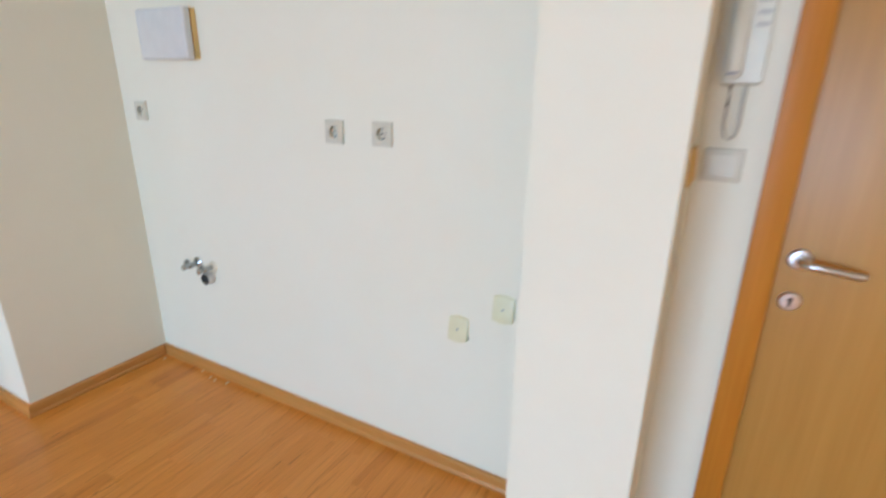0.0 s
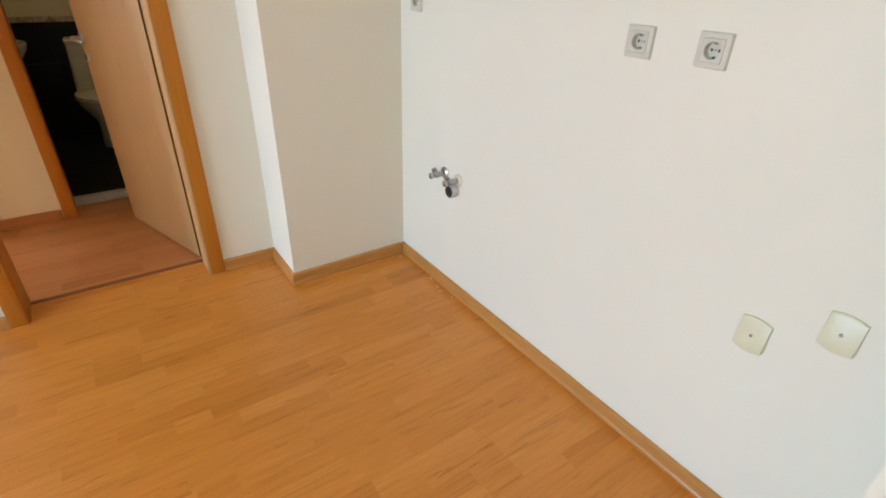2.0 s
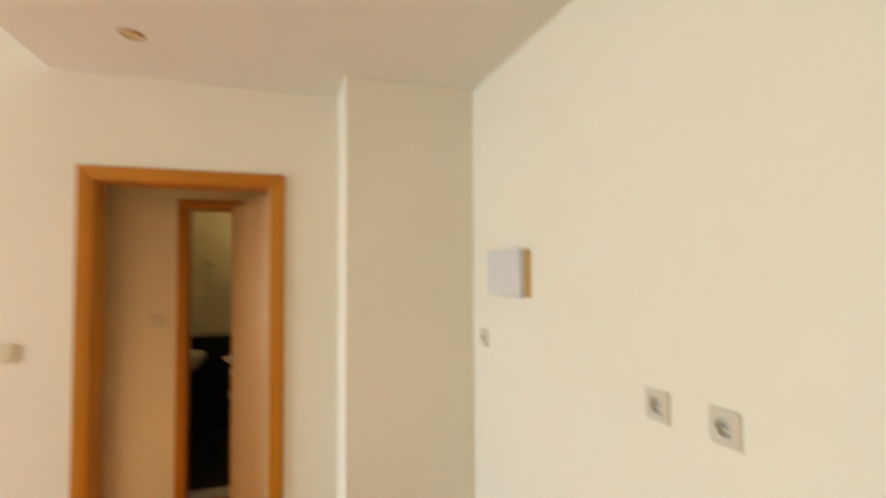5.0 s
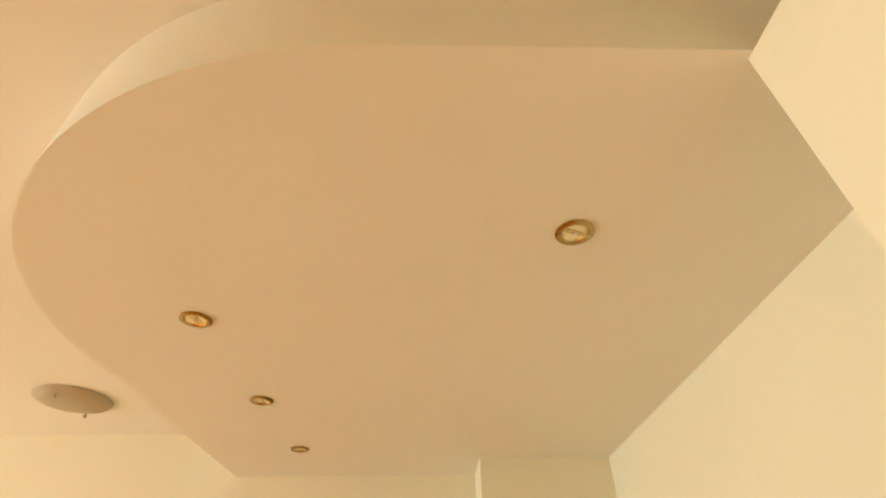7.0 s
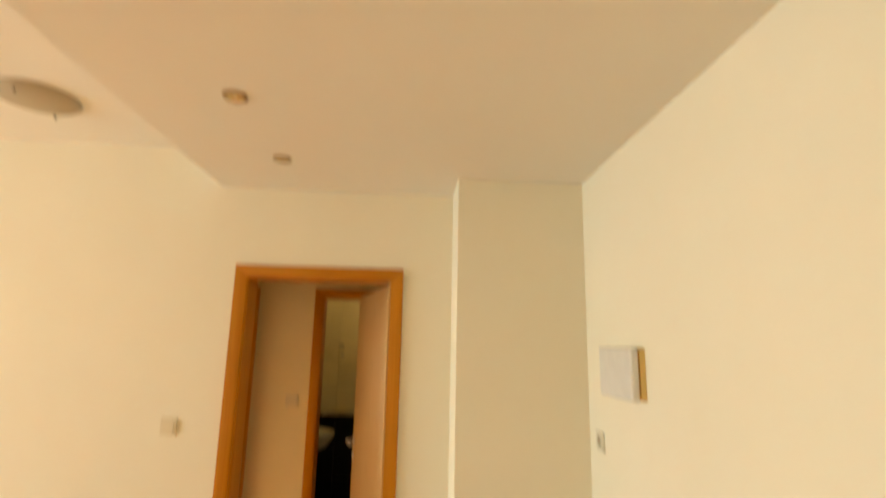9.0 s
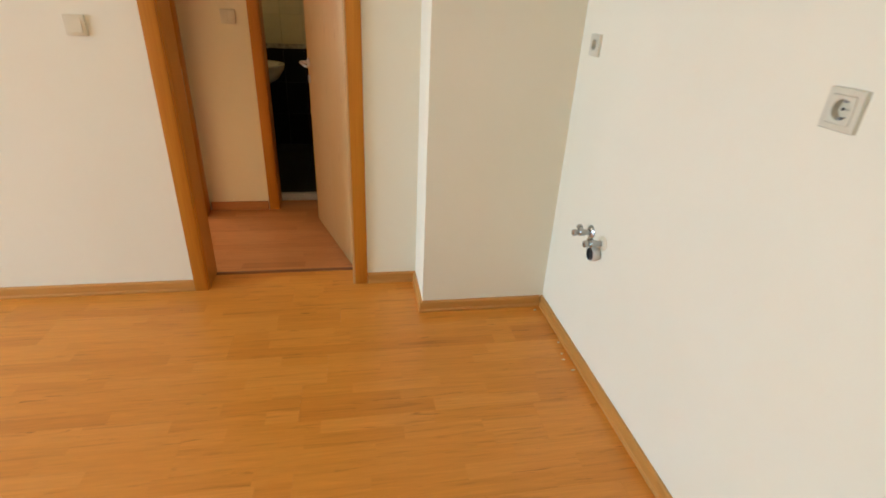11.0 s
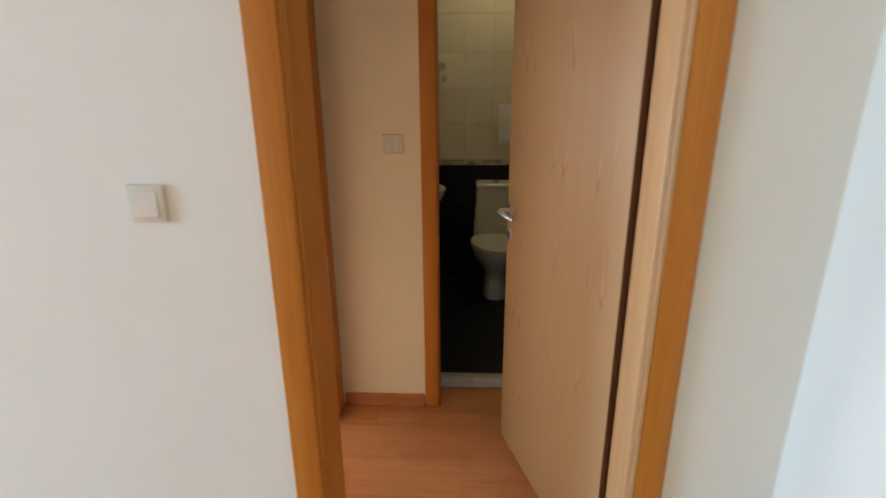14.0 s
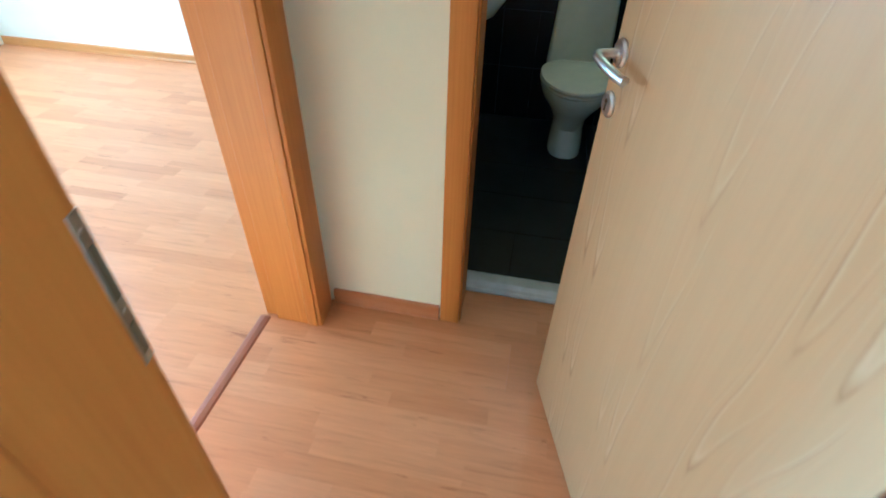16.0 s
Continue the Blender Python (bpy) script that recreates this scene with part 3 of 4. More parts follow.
lining(door3, [(DZ, HY - 0.002), (DZ, HY + 0.145), (DZ + RB, HY + 0.145), (DZ + RB, HY + BT + 0.012), (DZ + J, HY + BT + 0.012), (DZ + J, HY - 0.002)], FRAME_H,
       lambda u, v, w: (w, v, u), BX0 - J, BX1 + J, "lining_head")
casing_set(door3, lambda u, v, w: (u, HY - w, v), BX0, BX1, DZ, 0.0, 0.016)
bm = bmesh.new()
prism(bm, [(1.276, 0.0), (1.276, 0.020), (1.290, 0.023), (1.297, 0.043), (1.346, 0.043), (1.346, 0.0)], lambda u, v, w: (w, u, v), BX0 - 0.014, BX1 + 0.014)
soften(bm, 0.003)
part("door_sill", bm, MARBLE, door3, "white stone sill with a stepped edge")

# door_4: entrance door, closed
door4 = empty("door_4", Matrix(), "closed orange-brown wood entrance door with satin handle", "door", kind="structure")
for sy, y0 in ((-1, EY0), (1, EY1)):
    lining(door4, [(-0.001, y0), (0.016, y0), (0.016, y0 + sy * 0.012), (0.34, y0 + sy * 0.012), (0.34, y0 + sy * J), (-0.001, y0 + sy * J)], FRAME_V, up, 0, EZ)
lining(door4, [(-0.001, EZ), (0.016, EZ), (0.016, EZ + 0.012), (0.34, EZ + 0.012), (0.34, EZ + J), (-0.001, EZ + J)], FRAME_H, lambda u, v, w: (u, w, v), EY0 - J, EY1 + J, "lining_head")
casing_set(door4, lambda u, v, w: (-w, u, v), EY0, EY1, EZ, 0.0, 0.018)
bm = bmesh.new()
box(bm, 0.018, 0.060, EY0 - 0.008, EY1 + 0.008, 0.006, EZ + 0.008)
eleaf = part("leaf", soften(bm, 0.002), ENTRY, door4, "orange-brown flush wood leaf")
lever_set(eleaf, Matrix.Translation((0.018, -2.978, 1.033)) @ Matrix.Rotation(radians(90), 4, "Z"), -1, 0.110, 1.12)


def strip(name, x0, x1, y0, y1, mat, label, along_x):
    bm = bmesh.new()
    w = (y1 - y0) if along_x else (x1 - x0)
    pr = [(0, 0.0), (w * 0.15, 0.004), (w * 0.5, 0.0062), (w * 0.85, 0.004), (w, 0.0)]
    if along_x:
        prism(bm, pr, lambda u, v, k: (k, y0 + u, v), x0, x1)
    else:
        prism(bm, pr, lambda u, v, k: (x0 + u, k, v), y0, y1)
    ob = setting(name, bm, mat, label, "threshold")
    return ob


strip("threshold_1", DX0 + 0.0005, DX1 - 0.0005, 0.147, 0.180, STRIP, "brown wood-look floor strip in the hall doorway", True)
strip("threshold_2", HX - 0.216, HX - 0.176, LY0 + 0.0005, LY1 - 0.0005, STRIP_PALE, "rounded pink-brown floor strip in the bedroom doorway", False)

# ---------------------------------------------------------------- wall fittings
def rounded(w, h, r, seg=5):
    pts = []
    for cx, cy, a0 in ((w / 2 - r, h / 2 - r, 0), (-w / 2 + r, h / 2 - r, 90), (-w / 2 + r, -h / 2 + r, 180), (w / 2 - r, -h / 2 + r, 270)):
        pts += [(cx + r * math.cos(radians(a0 + 90 * i / seg)), cy + r * math.sin(radians(a0 + 90 * i / seg))) for i in range(seg + 1)]
    return pts


def slab(pts, z0, z1, m, r=0.0015, taper=1.0):
    """A plate with the outline pts, from z0 to z1 out of the wall, edges rounded, under the pose m."""
    bm = bmesh.new()
    rings = []
    for z, k in ((z0, 1.0), (z1 - r, taper), (z1 - r * 0.3, taper - 0.25 * r / 0.04), (z1, taper - r / 0.04)):
        rings.append([m @ Vector((u * k, v * k, z)) for u, v in pts])
    return loft(bm, rings)


FACE_W = Matrix.Rotation(radians(-90), 4, "Y") @ Matrix.Rotation(radians(-90), 4, "Z")   # out of an east wall, towards -x
FACE_S = Matrix.Rotation(radians(90), 4, "X")                                            # out of a north wall, towards -y


def square_ring(h, m, z, n=32):
    out = []
    for i in range(n):
        a = 2 * math.pi * i / n
        c, q = math.cos(a), math.sin(a)
        k = h / (abs(c) ** 36 + abs(q) ** 36) ** (1 / 36)
        out.append(m @ Vector((c * k, q * k, z)))
    return out


def round_ring(rad, m, z, n=32):
    return [m @ Vector((rad * math.cos(2 * math.pi * i / n), rad * math.sin(2 * math.pi * i / n), z)) for i in range(n)]


def socket(place, turn, label):
    ob = empty("wall_socket", Matrix.Translation(place), label, "socket", "sockets on the kitchen wall")
    m = turn
    part("frame", loft(bmesh.new(), [square_ring(0.0405, m, 0.0), square_ring(0.0402, m, 0.007), square_ring(0.0385, m, 0.0095), square_ring(0.0275, m, 0.0105), square_ring(0.0273, m, 0.008)], cap=False), BEIGE_WHITE, ob)
    bm = bmesh.new()
    loft(bm, [square_ring(0.0271, m, 0.008), square_ring(0.0268, m, 0.0112), square_ring(0.0262, m, 0.0118), round_ring(0.0212, m, 0.0118), round_ring(0.0198, m, 0.0108), round_ring(0.0192, m, -0.0060)], cap=False)
    bm.faces.new([bm.verts.new(v) for v in round_ring(0.0192, m, -0.0060)])
    part("insert", bm, BEIGE_WHITE, ob)
    for sx in (-0.0095, 0.0095):
        part("pin_hole", lathe(bmesh.new(), [(0, -0.0052), (0.0032, -0.0052), (0.0032, -0.0040), (0, -0.0040)], 12, m @ Matrix.Translation((sx, 0, 0))), DARK, ob)
    part("screw", lathe(bmesh.new(), [(0, -0.0052), (0.0026, -0.0052), (0.0020, -0.0040), (0, -0.0038)], 12, m), STEEL, ob)
    for sy in (-0.0165, 0.0165):
        bm = bmesh.new()
        for v in box(bm, -0.0035, 0.0035, sy - 0.0026, sy + 0.0026, -0.0052, 0.0075):
            v.co = m @ v.co
        part("earth_clip", bm, GREY, ob)
    return ob


sock = socket((0, -1.567, 1.252), FACE_W, "white square earthed socket on the kitchen wall")
copy_thing(sock, Matrix.Translation((0, -1.771, 1.256)))
copy_thing(sock, Matrix.Translation((0, -0.449, 1.279)))["label"] = "white square earthed socket in the corner below the fuse box"


def rocker(place, turn, gangs, w, label, mat):
    ob = empty("light_switch", Matrix.Translation(place), label, "switch")
    part("frame", slab(rounded(w, 0.081, 0.004), 0, 0.010, turn, 0.002, 0.97), mat, ob)
    k = (w - 0.026) / gangs
    for i in range(gangs):
        c = -(w - 0.026) / 2 + k * (i + 0.5)
        bm = bmesh.new()
        pr = [(-0.0275, 0.009), (-0.0275, 0.0155), (0.0, 0.0125), (0.0275, 0.0118), (0.0275, 0.009)]
        prism(bm, pr, lambda u, v, q, c=c: turn @ Vector((c + q, u, v)), -k / 2 + 0.0006, k / 2 - 0.0006)
        part("rocker", soften(bm, 0.0008, 1), mat, ob)
    return ob


rocker((-2.027, 0, 1.252), FACE_S, 1, 0.080, "cream single light switch beside the hall doorway", CREAM)
rocker((-1.676, HY, 1.262), FACE_S, 2, 0.088, "cream double light switch in the hall", CREAM)
rocker((0, -2.776, 1.244), FACE_W, 1, 0.088, "cream-white switch plate below the entry phone", BEIGE_WHITE)
# this switch's amber is the warm light of the stub's side, put in as colour
rocker((-0.205, -2.713, 1.264), FACE_S, 1, 0.080, "switch on the side of the wall stub, warm bounce in its colour", BOUNCE_AMBER)


def blank_plate(place, label):
    """Curved cover plate: bowed top and bottom edges, one centre screw."""
    ob = empty("cover_plate", Matrix.Translation(place), label, "cover plate", "cooker outlet plates")
    w, h, sag = 0.073, 0.080, 0.008
    pts = []
    for i in range(13):
        u = w / 2 - w * i / 12
        pts.append((u, h / 2 + sag * (1 - (2 * u / w) ** 2)))
    for i in range(13):
        u = -w / 2 + w * i / 12
        pts.append((u, -h / 2 - sag * (1 - (2 * u / w) ** 2)))
    deep = lambda v: 0.0145 - 0.0095 * max(-1.0, min(1.0, v / 0.048)) - 0.006 * max(0.0, -v / 0.048 - 0.55)
    rings = [[FACE_W @ Vector((u, v, 0.0)) for u, v in pts]]
    for k, q in ((0.985, 0.80), (0.955, 0.97), (0.80, 1.03), (0.4, 1.06), (0.05, 1.07)):
        rings.append([FACE_W @ Vector((u * k, v * k, deep(v * k) * q)) for u, v in pts])
    part("cover", loft(bmesh.new(), rings), IVORY, ob)
    part("screw", lathe(bmesh.new(), [(0, 0.0148), (0.0044, 0.0148), (0.0038, 0.0168), (0.0012, 0.0168), (0, 0.0160)], 14, FACE_W), GREY, ob, "dark grey screw head")
    return ob


pl = blank_plate((0, -2.076, 0.617), "ivory plastic cover plate with a centre screw")
copy_thing(pl, Matrix.Translation((0, -2.237, 0.729)))

# fuse box in the corner of the kitchen wall
fuse = empty("fuse_box", Matrix.Translation((0, -0.752, 1.586)), "grey-white plastic fuse box on the kitchen wall", "fuse box")
# Back box and gap frame carry the warm bounced light as amber colour.
bm = bmesh.new()
prism(bm, rounded(0.294, 0.186, 0.006), lambda u, v, w: FACE_W @ Vector((u, v, w)), 0, 0.022)
part("back_box", soften(bm, 0.001, 1), BOUNCE_YELLOW, fuse, "back box with warm bounce in its colour")
bm = bmesh.new()
rings = []
for k, z in ((1.0, 0.030), (1.0, 0.046), (0.992, 0.0525), (0.975, 0.0565), (0.94, 0.0585)):
    rings.append([FACE_W @ Vector((u * k, v * k, z)) for u, v in rounded(0.300, 0.190, 0.010)])
loft(bm, rings)
part("door", bm, GREYWHITE, fuse, "slightly bowed grey-white door")
bm = bmesh.new()
prism(bm, rounded(0.280, 0.172, 0.004), lambda u, v, w: FACE_W @ Vector((u, v, w)), 0.022, 0.030)
part("gap_frame", bm, BOUNCE_AMBER, fuse)


def angle_valve(place, lean, rose_mat, rose_label):
    """Chrome corner valve: wall rose, stem, body, outlet and a small knob."""
    ob = empty("angle_valve", Matrix.Translation(place), "chrome angle valve on the kitchen wall", "valve", "water valves on the kitchen wall")
    part("rose", lathe(bmesh.new(), [(0, 0.0), (0.029, 0.0), (0.029, 0.003), (0.022, 0.009), (0.0145, 0.012), (0.0135, 0.012)], 28, FACE_W), rose_mat, ob, rose_label)
    part("body", lathe(bmesh.new(), [(0.0115, 0.008), (0.0115, 0.030), (0.0145, 0.032), (0.0145, 0.052), (0.011, 0.055), (0.011, 0.060), (0, 0.060)], 20, FACE_W), CHROME, ob)
    side = FACE_W @ Matrix.Translation((0, 0, 0.042)) @ Matrix.Rotation(radians(lean), 4, "Z") @ Matrix.Rotation(radians(90), 4, "Y")
    part("outlet", lathe(bmesh.new(), [(0.009, 0.008), (0.009, 0.022), (0.0125, 0.0225), (0.0125, 0.034), (0.0105, 0.036), (0.0075, 0.036), (0.0070, 0.02), (0, 0.02)], 16, side), CHROME, ob)
    kn = [(0.006, 0.058), (0.006, 0.064), (0.0135, 0.066), (0.0145, 0.072), (0.0135, 0.080), (0.008, 0.083), (0, 0.0835)]
    part("knob", lathe(bmesh.new(), kn, 9, FACE_W), CHROME, ob)
    return ob


angle_valve((0, -0.690, 0.592), 155, CHROME, "")
angle_valve((0, -0.796, 0.592), 175, CREAM, "cream plastic wall rose")
drain = empty("drain_socket", Matrix.Translation((0, -0.776, 0.538)), "drain pipe stub with a black rubber seal", "drain pipe")
part("pipe", lathe(bmesh.new(), [(0.024, 0.0), (0.024, 0.012), (0.029, 0.013), (0.029, 0.034), (0.026, 0.036), (0.024, 0.034), (0.024, 0.01), (0, 0.01)], 28, FACE_W), GREYWHITE, drain)
part("seal", lathe(bmesh.new(), [(0.0262, 0.0345), (0.0255, 0.039), (0.018, 0.039), (0.016, 0.034), (0, 0.030)], 28, FACE_W), RUBBER, drain, "black rubber seal")
for k, (cx, cy) in enumerate(((-0.046, -0.722), (-0.054, -0.762), (-0.040, -0.835), (-0.030, -0.640), (-0.052, -0.362))):
    bm = bmesh.new()
    bmesh.ops.create_icosphere(bm, subdivisions=1, radius=0.0062)
    for v in bm.verts:
        v.co = Vector((v.co.x * (1.1 + 0.3 * (k % 3)), v.co.y * 0.8, v.co.z * 0.7)) * (1 + 0.25 * noise.noise(v.co * 300 + Vector((k, 0, 0)))) + Vector((cx, cy, 0.0040))
    tagged(new("plaster_crumb", mesh_of("plaster_crumb", bm, CRUMB, True)), "small pale plaster crumb on the floor", "debris", "crumbs by the skirting")

# entry phone beside the entrance door
phone = empty("entry_phone", Matrix.Translation((0, -2.780, 1.532)), "off-white wall-mounted entry phone with coiled cord", "entry phone")
bm = bmesh.new()
loft(bm, [[FACE_W @ Vector((u * k, v * k, z)) for u, v in rounded(0.080, 0.205, 0.008)] for k, z in ((1, 0), (1, 0.022), (0.96, 0.028))])
part("base", bm, WHITE, phone)
bm = bmesh.new()
prism(bm, rounded(0.030, 0.18, 0.010), lambda u, v, w: FACE_W @ Vector((u - 0.018, v, w)), 0.0285, 0.052)
part("handset", soften(bm, 0.004), WHITE, phone, "slim handset with a glossy highlight")
for v in (0.048, 0.023, -0.012 + 0.085):
    bm = bmesh.new()
    prism(bm, rounded(0.026, 0.010, 0.003), lambda u, q, w, v=v: FACE_W @ Vector((u + 0.022, q + v, w)), 0.0275, 0.031)
    part("button", bm, PHONE_GREY, phone)
bm = bmesh.new()
prism(bm, rounded(0.022, 0.006, 0.002), lambda u, q, w: FACE_W @ Vector((u - 0.020, q - 0.078, w)), 0.0275, 0.0545)
part("maker_plate", bm, GREY, phone)
bm = bmesh.new()
cp = [(-0.018, -0.10), (-0.018, -0.15), (-0.017, -0.195), (-0.011, -0.218), (-0.002, -0.225), (0.007, -0.218), (0.012, -0.195), (0.012, -0.15), (0.012, -0.10)]
tube(bm, [FACE_W @ Vector((u, v, 0.012)) for u, v in cp], 0.0045, 10)
part("cord", bm, PHONE_GREY, phone, "pale grey hanging cord loop")


# ---------------------------------------------------------------- ceiling lights
def spot(place, turn):
    ob = empty("ceiling_spotlight", Matrix.Translation(place) @ Matrix.Rotation(radians(turn), 4, "Z"), "unlit recessed halogen spotlight with a brushed metal ring", "ceiling light", "spotlights in the lowered ceiling")
    part("ring", lathe(bmesh.new(), [(0.042, 0.0), (0.0425, -0.003), (0.037, -0.0065), (0.030, -0.006), (0.0275, -0.003), (0.0275, 0.0)], 36), BRASS, ob)
    part("reflector", lathe(bmesh.new(), [(0.0272, -0.0032), (0.0250, -0.0030), (0.0238, -0.0015), (0.0130, -0.0006), (0.006, -0.0004), (0, -0.0004)], 36), REFLECTOR, ob)
    part("bulb", lathe(bmesh.new(), [(0, -0.0068), (0.0035, -0.0060), (0.0050, -0.003), (0.0050, -0.0005), (0, -0.0005)], 14), PORCELAIN, ob)
    bm = bmesh.new()
    box(bm, -0.026, 0.026, -0.0010, 0.0010, -0.0052, -0.0038)
    part("retaining_wire", bm, BRASS, ob)
    return ob


s0 = spot((-0.563, -2.010, 2.4998), 20)
for x, y, a in ((-1.504, -1.639, 70), (-1.479, -1.062, 35), (-1.459, -0.480, 110)):
    copy_thing(s0, Matrix.Translation((x, y, 2.4998)) @ Matrix.Rotation(radians(a), 4, "Z"))

lamp = empty("ceiling_lamp", Matrix.Translation((-2.53, -0.53, LIV)), "shallow round frosted glass ceiling lamp, unlit", "ceiling lamp")
bm = bmesh.new()
lathe(bm, [(0.160, -0.001), (0.166, -0.005), (0.152, -0.018), (0.115, -0.030), (0.06, -0.037), (0.0, -0.039)], 40)
part("glass_shade", bm, FROSTED, lamp, "shallow frosted glass dish")
part("base_plate", lathe(bmesh.new(), [(0, 0.0), (0.075, 0.0), (0.075, -0.012), (0.068, -0.018), (0, -0.018)], 28), GREYWHITE, lamp)
for u, v in ((0.0, -0.125), (0.0, 0.125)):
    part("clip", lathe(bmesh.new(), [(0, -0.004), (0.004, -0.004), (0.004, -0.036), (0.008, -0.038), (0.008, -0.044), (0.005, -0.048), (0, -0.049)], 14, Matrix.Translation((u, v, 0))), STEEL, lamp)

# ---------------------------------------------------------------- bathroom things
def ell(cx, cy, rx, ry, z, n=32, front=1.0, pw=2.0):
    """An egg-shaped ring; front stretches the side towards -y."""
    out = []
    for i in range(n):
        a = 2 * math.pi * i / n
        c, s = math.cos(a), math.sin(a)
        k = (abs(c) ** pw + abs(s) ** pw) ** (-1 / pw)
        out.append(Vector((cx + rx * c * k, cy + ry * s * k * (front if s < 0 else 1.0), z)))
    return out


TX = -1.154
toilet = empty("toilet", Matrix.Translation((TX, 2.502, 0.03)), "white ceramic close-coupled toilet, lid closed", "toilet")
Z = -0.03
bm = bmesh.new()
loft(bm, [ell(0, 0.02, 0.090, 0.16, 0.0, 32, 1.05, 2.6), ell(0, 0.02, 0.088, 0.155, 0.06, 32, 1.0, 2.6), ell(0, 0.02, 0.082, 0.14, 0.14, 32, 0.95, 2.4),
          ell(0, 0.0, 0.088, 0.15, 0.20, 32, 1.05), ell(0, -0.02, 0.125, 0.18, 0.27, 32, 1.2), ell(0, -0.03, 0.165, 0.20, 0.33, 32, 1.32), ell(0, -0.03, 0.178, 0.205, 0.37, 32, 1.38), ell(0, -0.03, 0.178, 0.205, 0.385, 32, 1.38)])
part("bowl", bm, PORCELAIN, toilet)
bm = bmesh.new()
loft(bm, [ell(0, -0.03, 0.180, 0.205, 0.388, 32, 1.40), ell(0, -0.03, 0.184, 0.208, 0.392, 32, 1.41), ell(0, -0.03, 0.184, 0.208, 0.402, 32, 1.41), ell(0, -0.03, 0.180, 0.205, 0.405, 32, 1.40)])
part("seat", bm, PORCELAIN, toilet)
bm = bmesh.new()
loft(bm, [ell(0, -0.03, 0.180, 0.205, 0.408, 32, 1.40), ell(0, -0.03, 0.184, 0.208, 0.412, 32, 1.41), ell(0, -0.03, 0.182, 0.206, 0.422, 32, 1.40), ell(0, -0.03, 0.165, 0.19, 0.428, 32, 1.38), ell(0, -0.03, 0.06, 0.07, 0.431, 32, 1.3)])
part("seat_lid", bm, PORCELAIN, toilet)


def tank_ring(w, y0, y1, z):
    return [Vector((u, (y0 + y1) / 2 + v, z)) for u, v in rounded(w, y1 - y0, 0.025)]


bm = bmesh.new()
loft(bm, [tank_ring(0.31, 0.125, 0.298, 0.385), tank_ring(0.325, 0.118, 0.300, 0.41), tank_ring(0.285, 0.122, 0.300, 0.765)])
part("cistern", bm, PORCELAIN, toilet)
bm = bmesh.new()
loft(bm, [tank_ring(0.292, 0.117, 0.303, 0.767), tank_ring(0.296, 0.114, 0.304, 0.774), tank_ring(0.296, 0.114, 0.304, 0.790), tank_ring(0.280, 0.122, 0.298, 0.799)])
tl = part("cistern_lid", bm, PORCELAIN, toilet)
part("flush_button", lathe(bmesh.new(), [(0, 0.799), (0.022, 0.799), (0.022, 0.804), (0.018, 0.806), (0, 0.806)], 20, Matrix.Translation((0, 0.205, 0))), CHROME, tl)

basin = empty("washbasin", Matrix.Translation((HX, 2.26, 0.86)), "small white ceramic washbasin on the side wall", "washbasin")
bm = bmesh.new()


def basin_ring(k, d, z):
    out = []
    for i in range(28):
        a = 2 * math.pi * i / 28
        out.append(Vector((max(0.004, 0.23 + d * math.cos(a)), 0.24 * k * math.sin(a), z)))
    return out


loft(bm, [basin_ring(0.35, 0.10, -0.16), basin_ring(0.7, 0.17, -0.12), basin_ring(0.95, 0.225, -0.04), basin_ring(1.0, 0.235, 0.0), basin_ring(0.97, 0.228, 0.006), basin_ring(0.86, 0.195, 0.0), basin_ring(0.7, 0.15, -0.08), basin_ring(0.2, 0.05, -0.11)])
part("bowl", bm, PORCELAIN, basin)
bm = bmesh.new()
tube(bm, [(0.05, 0, 0.0), (0.05, 0, 0.09), (0.06, 0, 0.115), (0.09, 0, 0.12), (0.15, 0, 0.105)], 0.011, 12)
part("tap", bm, CHROME, basin)

hook = empty("robe_hook", Matrix.Translation((-1.553, 2.808, 1.602)), "small brown wall hook above the border tiles", "hook")
part("plate", lathe(bmesh.new(), [(0, 0.0), (0.028, 0.0), (0.028, 0.008), (0.022, 0.014), (0, 0.016)], 20, FACE_S @ Matrix.Translation((0, 0.045, 0))), STEEL, hook)
part("peg", lathe(bmesh.new(), [(0, 0.0), (0.012, 0.0), (0.012, 0.03), (0.020, 0.034), (0.020, 0.046), (0, 0.05)], 16, FACE_S @ Matrix.Translation((0.016, -0.045, 0))), STEEL, hook)
hatch = empty("access_panel", Matrix.Translation((-1.033, 2.808, 1.236)), "white plastic service hatch in the tiled wall", "hatch")
part("frame", slab(rounded(0.21, 0.29, 0.012), 0, 0.010, FACE_S, 0.002, 0.985), WHITE, hatch)
part("cover", slab(rounded(0.175, 0.255, 0.008), 0.0102, 0.015, FACE_S, 0.002, 0.985), WHITE, hatch)

bl = empty("bathroom_ceiling_light", Matrix.Translation((-1.10, 2.30, HALLC)), "small lit glass ceiling light in the bathroom", "ceiling light")
part("base", lathe(bmesh.new(), [(0, 0.0), (0.09, 0.0), (0.09, -0.016), (0.082, -0.022), (0, -0.022)], 28), WHITE, bl)
glow, gn, gl, gs = material("lit_glass", 0.4)
gs.inputs["Base Color"].default_value = (0.8, 0.75, 0.62, 1)
gs.inputs["Emission Color"].default_value = (1.0, 0.86, 0.62, 1)
gs.inputs["Emission Strength"].default_value = 0.6
part("glass", lathe(bmesh.new(), [(0.080, -0.022), (0.082, -0.035), (0.066, -0.056), (0.03, -0.068), (0, -0.070)], 28), glow, bl, "glowing opal glass").visible_shadow = False

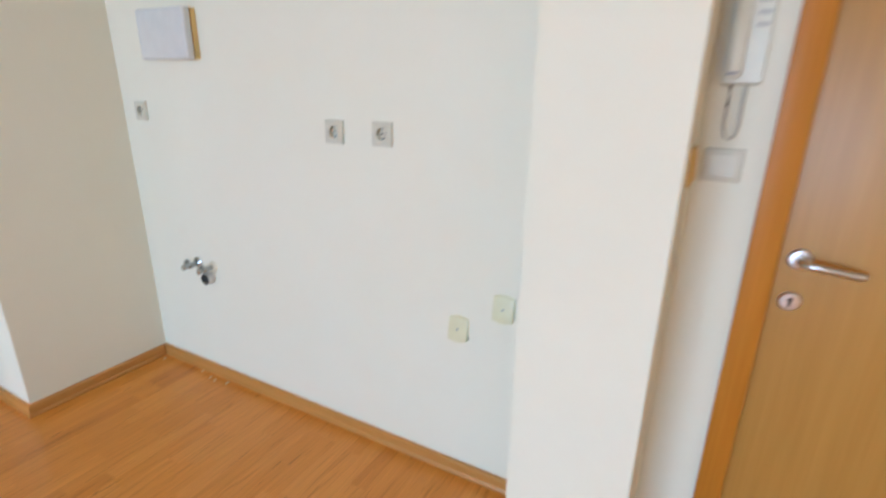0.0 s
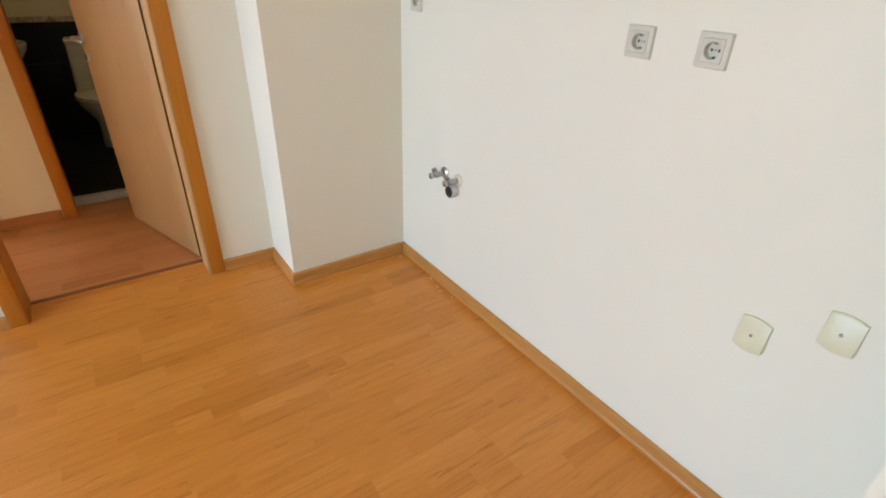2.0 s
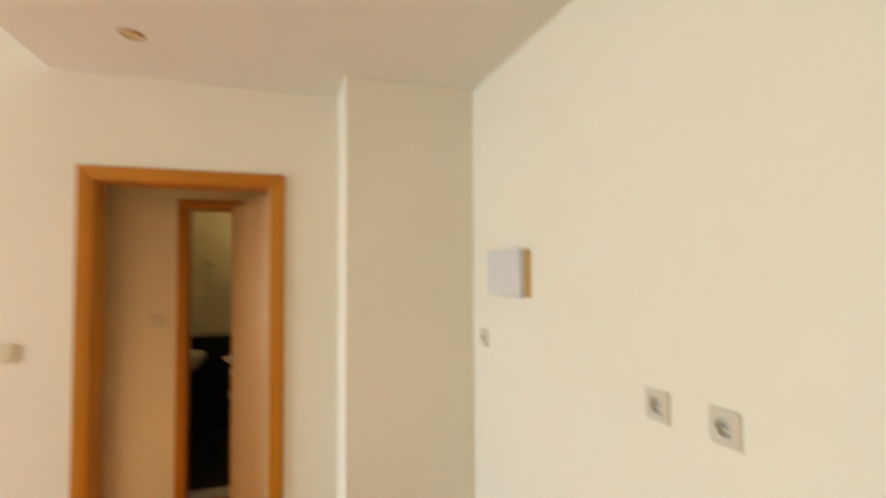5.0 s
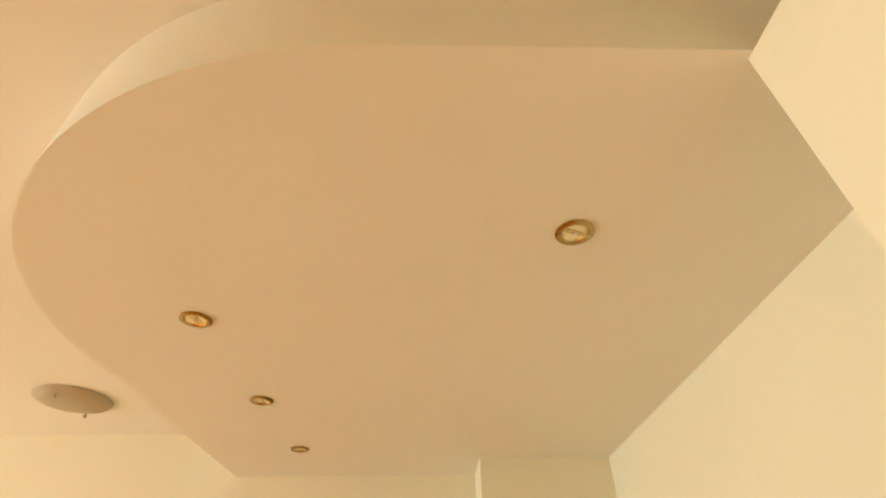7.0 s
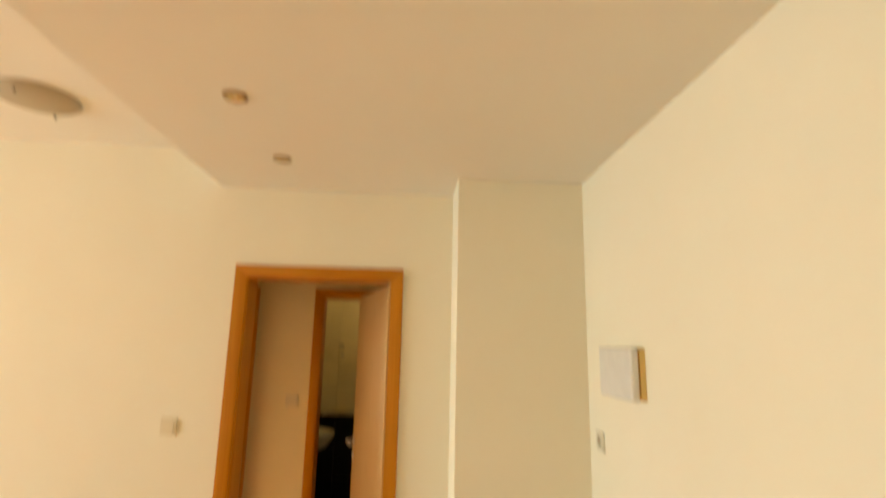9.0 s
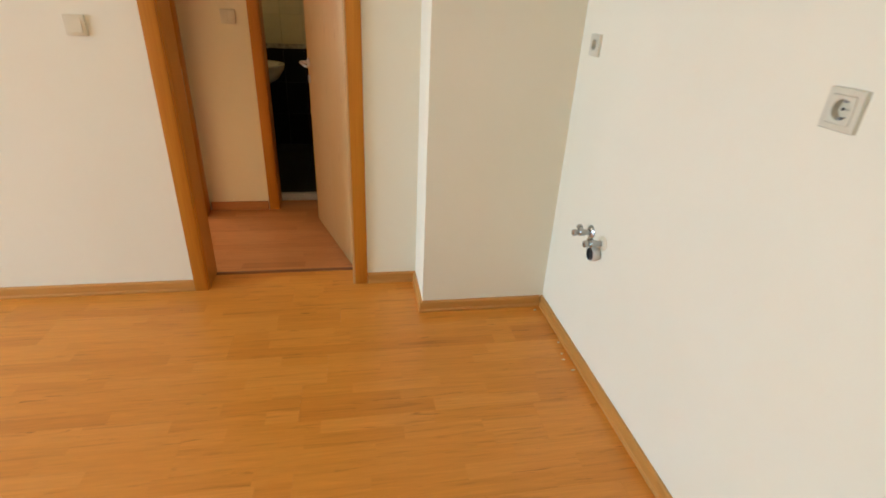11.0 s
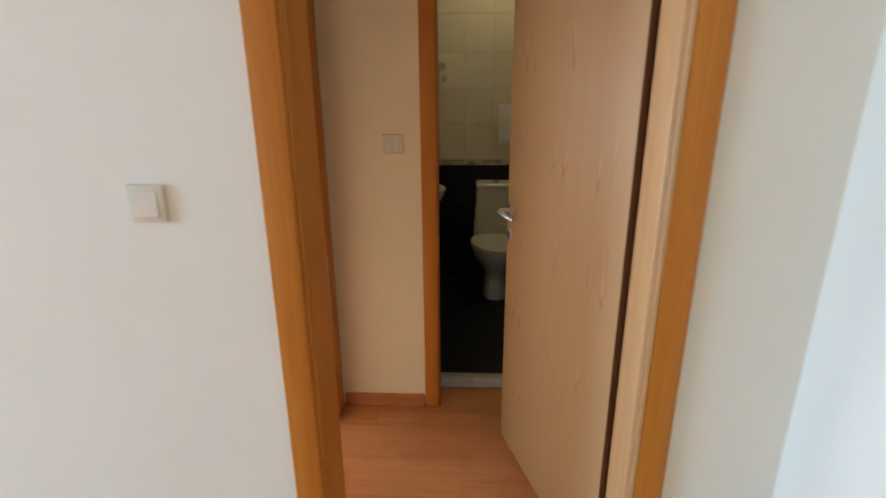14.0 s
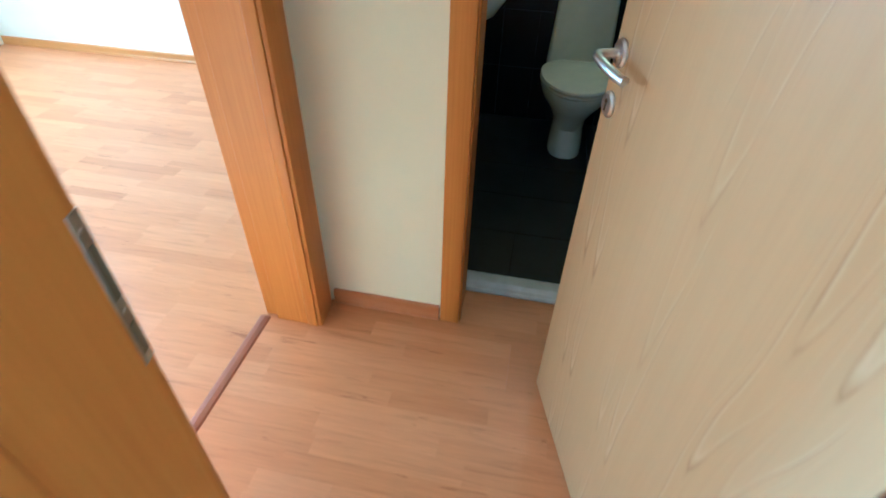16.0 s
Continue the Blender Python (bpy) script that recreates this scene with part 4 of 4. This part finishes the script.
# ---------------------------------------------------------------- tiles
def tiles(parent, name, mat, us, vs, gap, to3, thick):
    """A field of separate tiles between the given grid lines."""
    for u0, u1 in zip(us, us[1:]):
        for v0, v1 in zip(vs, vs[1:]):
            bm = bmesh.new()
            a, b, c, d = u0 + gap / 2, u1 - gap / 2, v0 + gap / 2, v1 - gap / 2
            e = 0.0015
            lo = [bm.verts.new(to3(u, v, 0)) for u, v in ((a, c), (b, c), (b, d), (a, d))]
            mi = [bm.verts.new(to3(u, v, thick - e)) for u, v in ((a, c), (b, c), (b, d), (a, d))]
            hi = [bm.verts.new(to3(u, v, thick)) for u, v in ((a + e, c + e), (b - e, c + e), (b - e, d - e), (a + e, d - e))]
            for p, q in ((lo, mi), (mi, hi)):
                for i in range(4):
                    bm.faces.new((p[i], p[(i + 1) % 4], q[(i + 1) % 4], q[i]))
            bm.faces.new(hi)
            part(name, bm, mat, parent, smooth=False)


wallmap = lambda u, v, w: (u, 2.82 - w, v)
xs = [-1.97 + 0.196 * i for i in range(9)]
tiles(wall_bath_low, "black_tile", BLACK_TILE, xs, [0.03 + 0.303 * i for i in range(4)], 0.0012, wallmap, 0.010)
tiles(wall_bath, "border_tile", BORDER_TILE, xs, [0.939, 0.980], 0.001, wallmap, 0.011)
tiles(wall_bath, "cream_tile", CREAM_TILE, xs, [0.980 + 0.253 * i for i in range(7)], 0.0012, wallmap, 0.010)
floor_bath = setting("floor_bath", boxes((HX, -0.40, 1.346, 2.82, -0.05, 0.021)), GROUT_DARK, "dark grey tiled bathroom floor", "floor")
tiles(floor_bath, "floor_tile", FLOOR_TILE, [-1.97 + 0.314 * i for i in range(6)], [1.346 + 0.2948 * i for i in range(6)], 0.003, lambda u, v, w: (u, v, 0.021 + w), 0.009)

# ---------------------------------------------------------------- laminate floors
def lay_planks(parent, x0, x1, y0, y1, seed, mat):
    """Staggered laminate planks along x, each of three rows of short strips."""
    rng = random.Random(seed)
    W, L, h = 0.1935, 1.285, 0.008
    y = y0 - rng.random() * W
    while y < y1:
        x = x0 - rng.random() * L
        while x < x1:
            a0, a1 = max(x, x0), min(x + L, x1)
            if a1 - a0 > 0.004:
                verts, faces = [], []
                for k in range(3):
                    c0, c1 = max(y + k * W / 3, y0), min(y + (k + 1) * W / 3, y1)
                    if c1 - c0 < 0.002:
                        continue
                    cut, s = [x], x + rng.uniform(0.12, 0.45)
                    while s < x + L - 0.1:
                        cut.append(s)
                        s += rng.uniform(0.28, 0.46)
                    cut.append(x + L)
                    for p, q in zip(cut, cut[1:]):
                        p, q = max(p, a0), min(q, a1)
                        if q - p < 0.002:
                            continue
                        e0 = 0.00025 if abs(p - a0) < 1e-6 else 0.0
                        e1 = 0.00025 if abs(q - a1) < 1e-6 else 0.0
                        f0 = 0.00025 if k == 0 else 0.0
                        f1 = 0.00025 if k == 2 else 0.0
                        n = len(verts)
                        verts += [(p, c0, -0.0007), (q, c0, -0.0007), (q, c1, -0.0007), (p, c1, -0.0007),
                                  (p + e0, c0 + f0, 0.0), (q - e1, c0 + f0, 0.0), (q - e1, c1 - f1, 0.0), (p + e0, c1 - f1, 0.0)]
                        faces += [(n + 4, n + 5, n + 6, n + 7), (n, n + 1, n + 5, n + 4), (n + 1, n + 2, n + 6, n + 5), (n + 2, n + 3, n + 7, n + 6), (n + 3, n, n + 4, n + 7)]
                if faces:
                    me = bpy.data.meshes.new("plank")
                    me.from_pydata(verts, [], faces)
                    me.materials.append(mat)
                    new("plank", me).parent = parent
            x += L
        y += W


floor = setting("floor", boxes((-7.60, 0.0, -5.4, 0.166, -0.10, -0.0016)), LAM, "orange beech laminate floor of the living room", "floor")
lay_planks(floor, -7.598, -0.001, -5.398, 0.166, 3, LAM)
floor_hall = setting("floor_hall", boxes((HX - 0.19, -0.72, 0.1665, 1.2755, -0.10, -0.0016)), LAM_PINK, "pinkish beech laminate floor of the small hall", "floor")
lay_planks(floor_hall, HX - 0.189, -0.721, 0.1665, 1.2755, 11, LAM_PINK)
floor_bed = setting("floor_bedroom", boxes((-5.50, HX - 0.1905, WT, 3.20, -0.10, -0.0016)), LAM_PINK, "pinkish beech laminate floor of the bright bedroom", "floor")
lay_planks(floor_bed, -5.499, HX - 0.1905, WT + 0.001, 3.199, 23, LAM_PINK)
setting("foundation", boxes((-7.80, 0.35, -5.6, 3.40, -0.30, -0.105)), PLASTER, "concrete slab below the flat", "slab")
